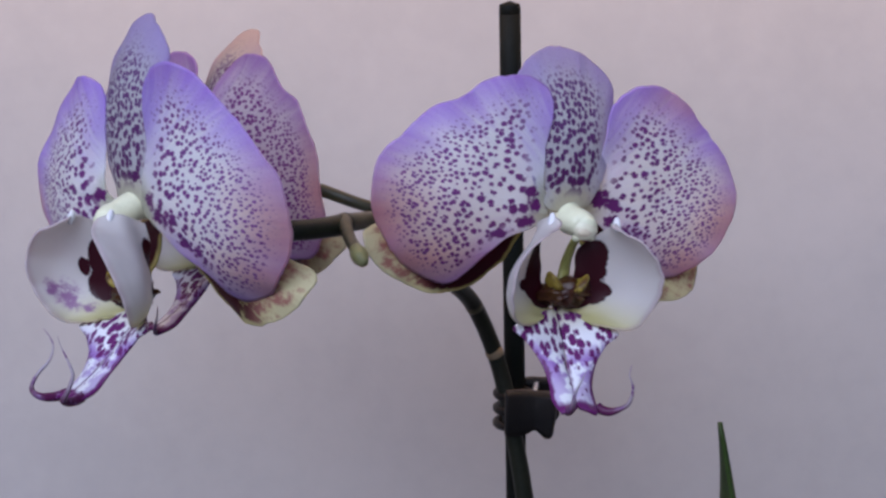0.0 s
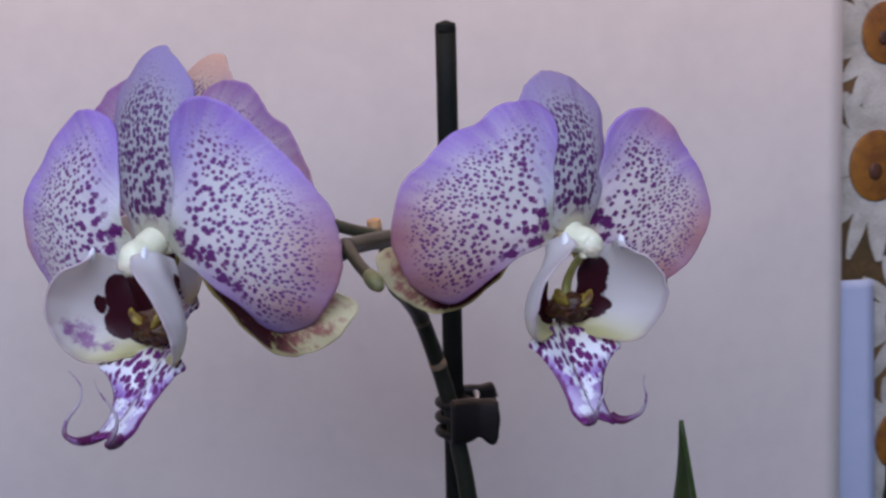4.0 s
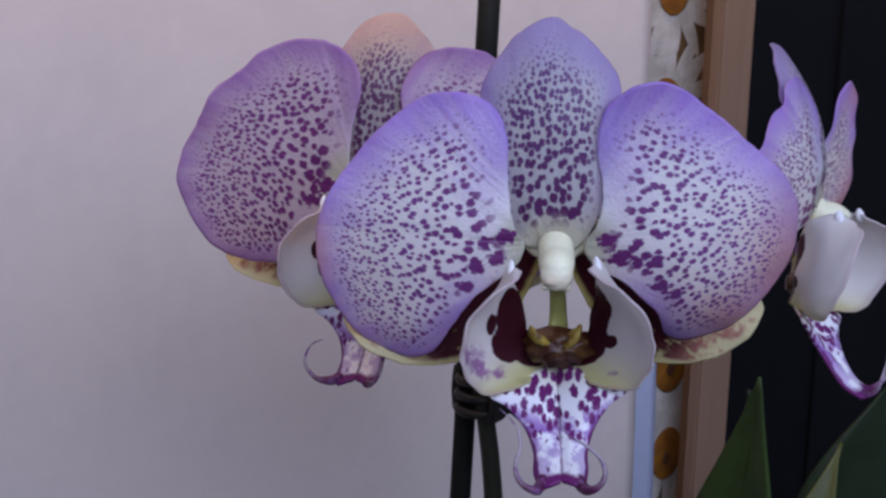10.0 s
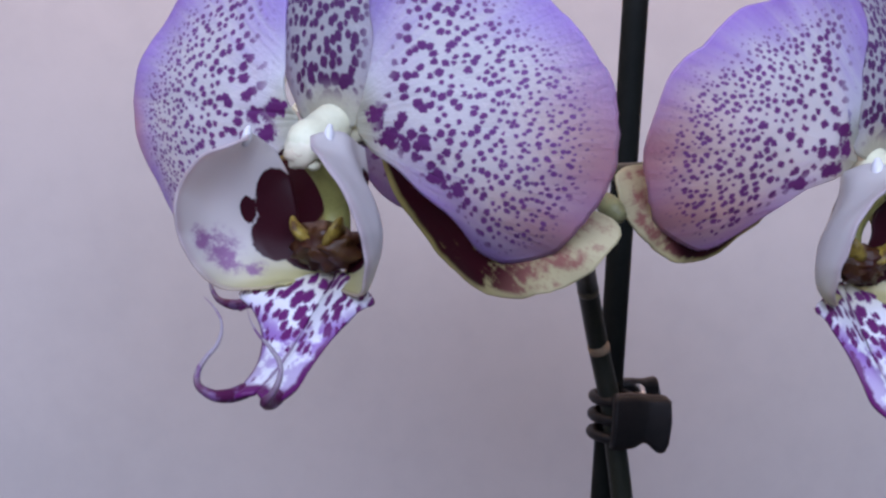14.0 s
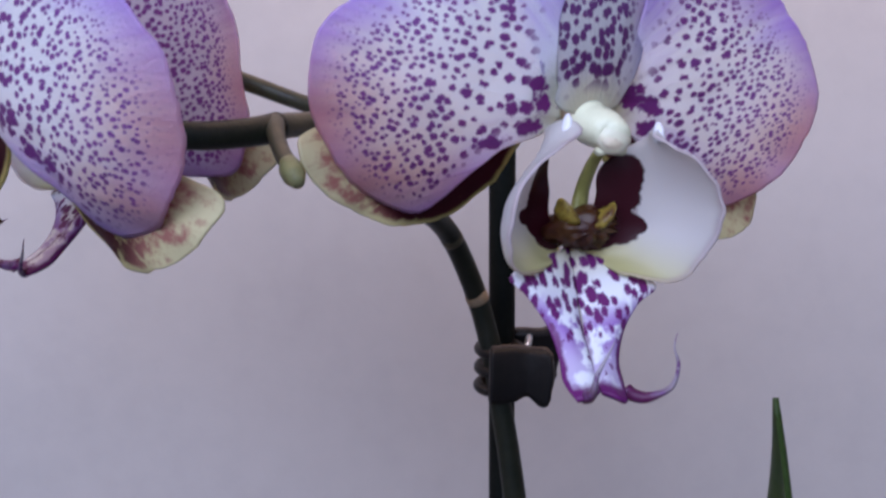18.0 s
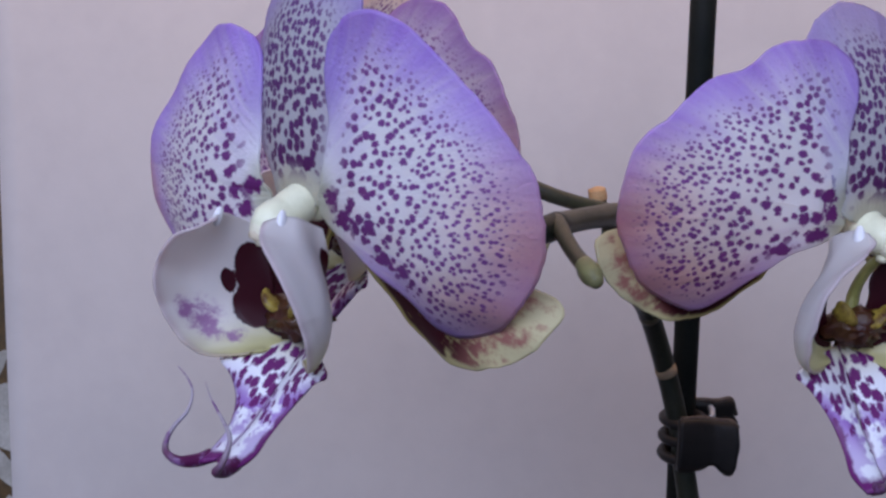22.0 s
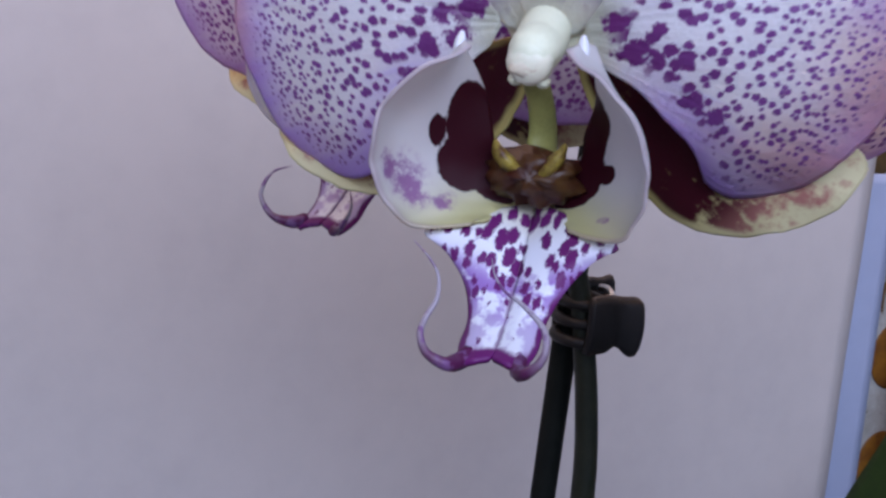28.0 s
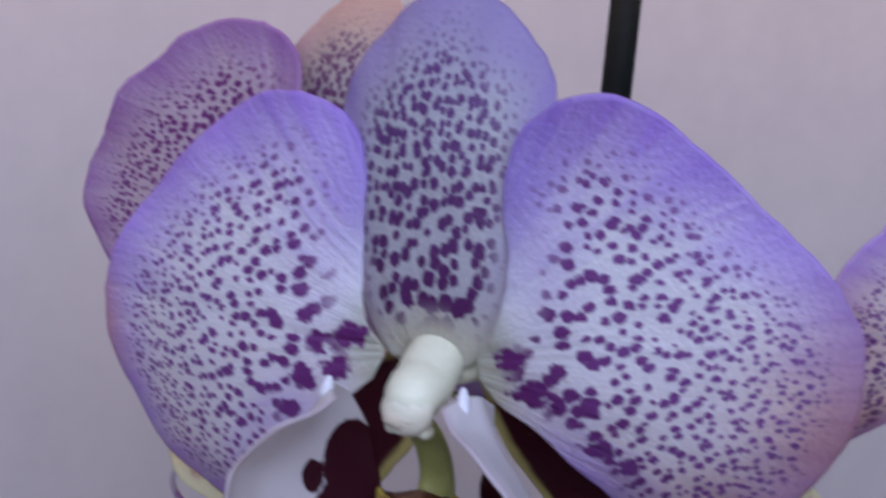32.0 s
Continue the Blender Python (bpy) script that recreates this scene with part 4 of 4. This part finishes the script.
# ---- spike, stake, clip, leaves ----
spike = thing("flower_spike", "dark green orchid flower spike with bare side stubs", "stem")
part("stem", tube_bm([(27, 72, TABLE_Z), (27.5, 70, -130), (26, 68, -97), (23.6, 67.5, -78), (20.8, 67.6, -63), (19.2, 68.2, -53.8), (15.2, 68.6, -39.7), (8.9, 60.5, -24.5), (2.8, 47, -16), (-3, 32, -9.8), (-5.8, 25.5, -2.6), (-6.6, 23, 2.6)],
                     (3.4, 3.2, 3.0, 2.7, 2.5, 2.4, 2.3), 90, 16), MAT_STEM, spike, "dark green lower stem")
part("arm", tube_bm([(-3.0, 23.6, 3.4), (-4.6, 20.6, 4.3), (-8.4, 11.5, 5.6), (-14, 0, 6.7), (-19.5, -10, 7.2), (-22.8, -16.6, 7.5)], (2.2, 2.45, 2.3, 2.15, 2.1, 2.2), 60, 16), MAT_ARM, spike, "olive brown arm of the spike")
part("arm", tube_bm([(-22.2, -15.2, 7.3), (-25.6, -19.6, 6.9), (-33, -26, 6.8), (-41, -29.6, 7.6), (-46, -31, 8.6)], (2.55, 2.4, 2.35, 2.25, 1.9), 50, 16), MAT_STEM, spike, "blackish green end of the spike")
part("pedicel", tube_bm([(-44, -31, 8.4), (-54, -34.5, 10.5), (-65, -40, 14)], (1.7, 1.5, 2.2), 24, 12), MAT_PEDICEL, spike, "olive pedicel")
part("pedicel", tube_bm([(-5, 20, 4.6), (5, 1, 7.3), (18, -19, 11), (26, -30, 13)], (1.8, 1.6, 1.6, 2.2), 24, 12), MAT_PEDICEL, spike, "olive pedicel")
part("pedicel", tube_bm([(-6.5, 17, 5.2), (-19, 8.6, 9.0), (-32, 9, 13.4), (-45, 14, 16), (-58, 18.5, 16.5)], (1.6, 1.5, 1.6, 1.8, 2.2), 30, 12), MAT_PEDICEL, spike, "olive pedicel")
stub = part("stub", tube_bm([(-22.6, -16.6, 7.8), (-22.0, -20.5, 7.0), (-20.6, -26, 4.6), (-18.4, -31.4, 2.2)], (1.9, 1.45, 1.4, 1.5), 24, 12), MAT_ARM, spike, "bare olive stub of a fallen flower")
part("stub_tip", tube_bm([(-19.2, -29.4, 3.2), (-18.5, -31.2, 2.2), (-17.5, -33.4, 0.9), (-17.3, -33.9, 0.6)], (1.5, 1.95, 1.9, 1.1), 14, 14), MAT_STUB_TIP, stub, "pale green rounded stub tip")
cut = part("cut_stub", tube_bm([(-9.2, 20.4, 4.4), (-9.8, 20.2, 6.4), (-10.2, 20.2, 8.0)], (1.7, 1.55, 1.5), 10, 12), MAT_ARM, spike, "short upright cut stub")
part("cut_end", tube_bm([(-10.1, 20.2, 7.3), (-10.4, 20.2, 8.6), (-10.6, 20.1, 9.6)], (1.75, 1.9, 1.8), 8, 12), MAT_CUT, cut, "dry orange cut end")
part("node_ring", tube_bm([(15.6, 68.6, -40.6), (15.0, 68.2, -39.3), (14.5, 67.8, -38.6)], (2.55, 2.72, 2.5), 8, 16), MAT_NODE, spike, "tan node ring")
part("node_bud", ball_bm((8.2, 58.6, -23.6), 1.7, 0.9, 0.8, 1.25, 14), MAT_ARM, spike)
part("node_ring", tube_bm([(9.3, 61.0, -25.4), (8.8, 60.3, -24.4), (8.5, 59.8, -23.8)], (2.45, 2.6, 2.4), 8, 16), MAT_ARM, spike)

stake = thing("support_stake", "black plastic plant stake standing upright beside the spike", "stake")
part("rod", tube_bm([(20.3 - 0.027 * z, 73.5 - 0.065 * z, z) for z in (TABLE_Z, -60, 0, 59.5)], (3.1, 3.1, 3.1), 12, 18), MAT_STAKE, stake)
part("rod_cap", tube_bm([(20.3 - 0.027 * z, 73.5 - 0.065 * z, z) for z in (58, 60, 60.8)], (3.1, 3.1, 2.9), 5, 18), MAT_STAKE, stake)

clip = thing("plant_clip", "dark plastic spring clip holding the spike to the stake", "clip")
for cz in (-52.6, -57.0, -61.4):
    pts_ = [(21 + 4.8 * math.cos(a), 71.5 + 6.2 * math.sin(a), cz) for a in (math.pi * k / 6 for k in range(3, 16))]
    part("coil", tube_bm(pts_, (1.35, 1.35), 40, 10), MAT_CLIP, clip)


def jaw(side):
    """A curved, flared finger plate of the clip, rounded at its free end; and the line of its upper edge."""
    bm = bmesh.new()
    rows_, edge = [], []
    xa, xb, lift = (18.6, 32.4, 0.0) if side < 0 else (20.4, 36.0, 1.6)
    for i in range(21):
        u = i / 20
        x = xa + (xb - xa) * u
        y = 72 + side * (9.4 - 1.8 * math.sin(math.pi * u * 0.8) + 1.6 * max(u - 0.62, 0) ** 1.1 * 2.2)
        lo = -63.4 - 1.8 * max(u - 0.55, 0) * 2 + 1.6 * math.exp(-((u - 0.62) / 0.14) ** 2) + lift * u
        hi = -50.4 - 0.6 * math.exp(-((u - 0.7) / 0.2) ** 2) + lift * u
        end = 1 - math.sqrt(max(1 - (max(u - 0.80, 0) / 0.20) ** 2, 0))
        lo, hi = lo + (3.0 if side < 0 else 5.6) * end, hi - (1.8 if side < 0 else 5.0) * end
        edge.append((x, y, hi))
        rows_.append([bm.verts.new((x * MM, (y + side * 0.8 * math.sin(math.pi * j / 8)) * MM, (lo + (hi - lo) * j / 8) * MM)) for j in range(9)])
    for a, b in zip(rows_, rows_[1:]):
        for j in range(8):
            f = (a[j], b[j], b[j + 1], a[j + 1])
            bm.faces.new(f if side < 0 else f[::-1])
    return two_sided(bm, 1.8), edge


for side in (-1, 1):
    plate, edge = jaw(side)
    one = part("jaw", plate, MAT_CLIP, clip)
    part("jaw_edge", tube_bm([(x, y - side * 0.9, z) for x, y, z in edge[::2]], (0.55, 0.7, 0.7, 0.6), 30, 8), MAT_CLIP_EDGE, one, "brownish upper edge")
part("spring", tube_bm([(27, 68, -51.2), (27.6, 71, -50.2), (28, 74.5, -50.6)], (0.9, 0.9), 12, 8), MAT_SPRING, clip, "shiny steel spring wire")


def leaf(label, tip, foot, wide, face, material, bend=0.0, scars=(), hook=0.0):
    """A strap leaf from foot to tip with a folded midrib."""
    ob = thing("orchid_leaf", label, "leaf", "orchid leaves")
    bm = bmesh.new()
    a, b = Vector(foot), Vector(tip)
    ax = (b - a)
    f = Vector(face).normalized()
    side = ax.cross(f).normalized()
    f = side.cross(ax).normalized()
    rows_ = []
    n, w_n = 36, 12
    for i in range(n):
        u = i / (n - 1)
        w = wide * (0.72 + 0.28 * math.sin(math.pi * min(u * 1.1, 1))) * (1 - max(0, (u - 0.30) / 0.70) ** 1.7) + 0.08
        c = a + ax * u + f * (bend * math.sin(math.pi * u) + hook * u ** 4)
        rows_.append([bm.verts.new((c + side * w * (2 * j / w_n - 1) + f * (abs(2 * j / w_n - 1) ** 1.3 * w * 0.22 + 0.5 * noise.noise((u * 5, j * 0.3, wide)))) * MM) for j in range(w_n + 1)])
    for p, q in zip(rows_, rows_[1:]):
        for j in range(w_n):
            bm.faces.new((p[j], q[j], q[j + 1], p[j + 1]))
    part("blade", two_sided(bm, 1.1), material, ob)
    rib = [tuple(a + ax * u + f * (bend * math.sin(math.pi * u) + hook * u ** 4 + 0.5)) for u in (0.0, 0.3, 0.6, 0.88)]
    # midrib takes the shade-darkened green too
    part("midrib", tube_bm(rib, (1.3, 1.0, 0.4), 24, 8), MAT_LEAF_SHADE, ob)
    for u, v, r in scars:
        c = a + ax * u + side * wide * v
        part("scar", ball_bm(tuple(c + f * 0.4), r, 0.4, 0.4, 1.6, 12, 0.2), MAT_SCAR, ob, "brown dry scar")
    return ob


leaf("broad dark green orchid leaf standing upright with a brown scar", (76.6, 10.6, -44.6), (96, 42, TABLE_Z), 23, (-0.98, -0.12, 0.15), MAT_LEAF, 2.0, ((0.55, 0.3, 2.2),), hook=6.2)
leaf("narrow orchid leaf behind the broad one, green darkened as in shade", (175, 89.5, -86.8), (181, 93, TABLE_Z), 9, (-0.75, -0.62, 0.2), MAT_LEAF_SHADE, 3.0)
leaf("yellowing orchid leaf low beside the broad one", (205, 68, -108), (150, 62, TABLE_Z), 12, (-0.75, -0.62, 0.3), MAT_LEAF_Y, 3.0)
leaf("broad orchid leaf further back, green darkened as in shade", (262, 78, -88), (248, 84, TABLE_Z), 34, (-0.7, -0.7, 0.2), MAT_LEAF_SHADE, 3.0)
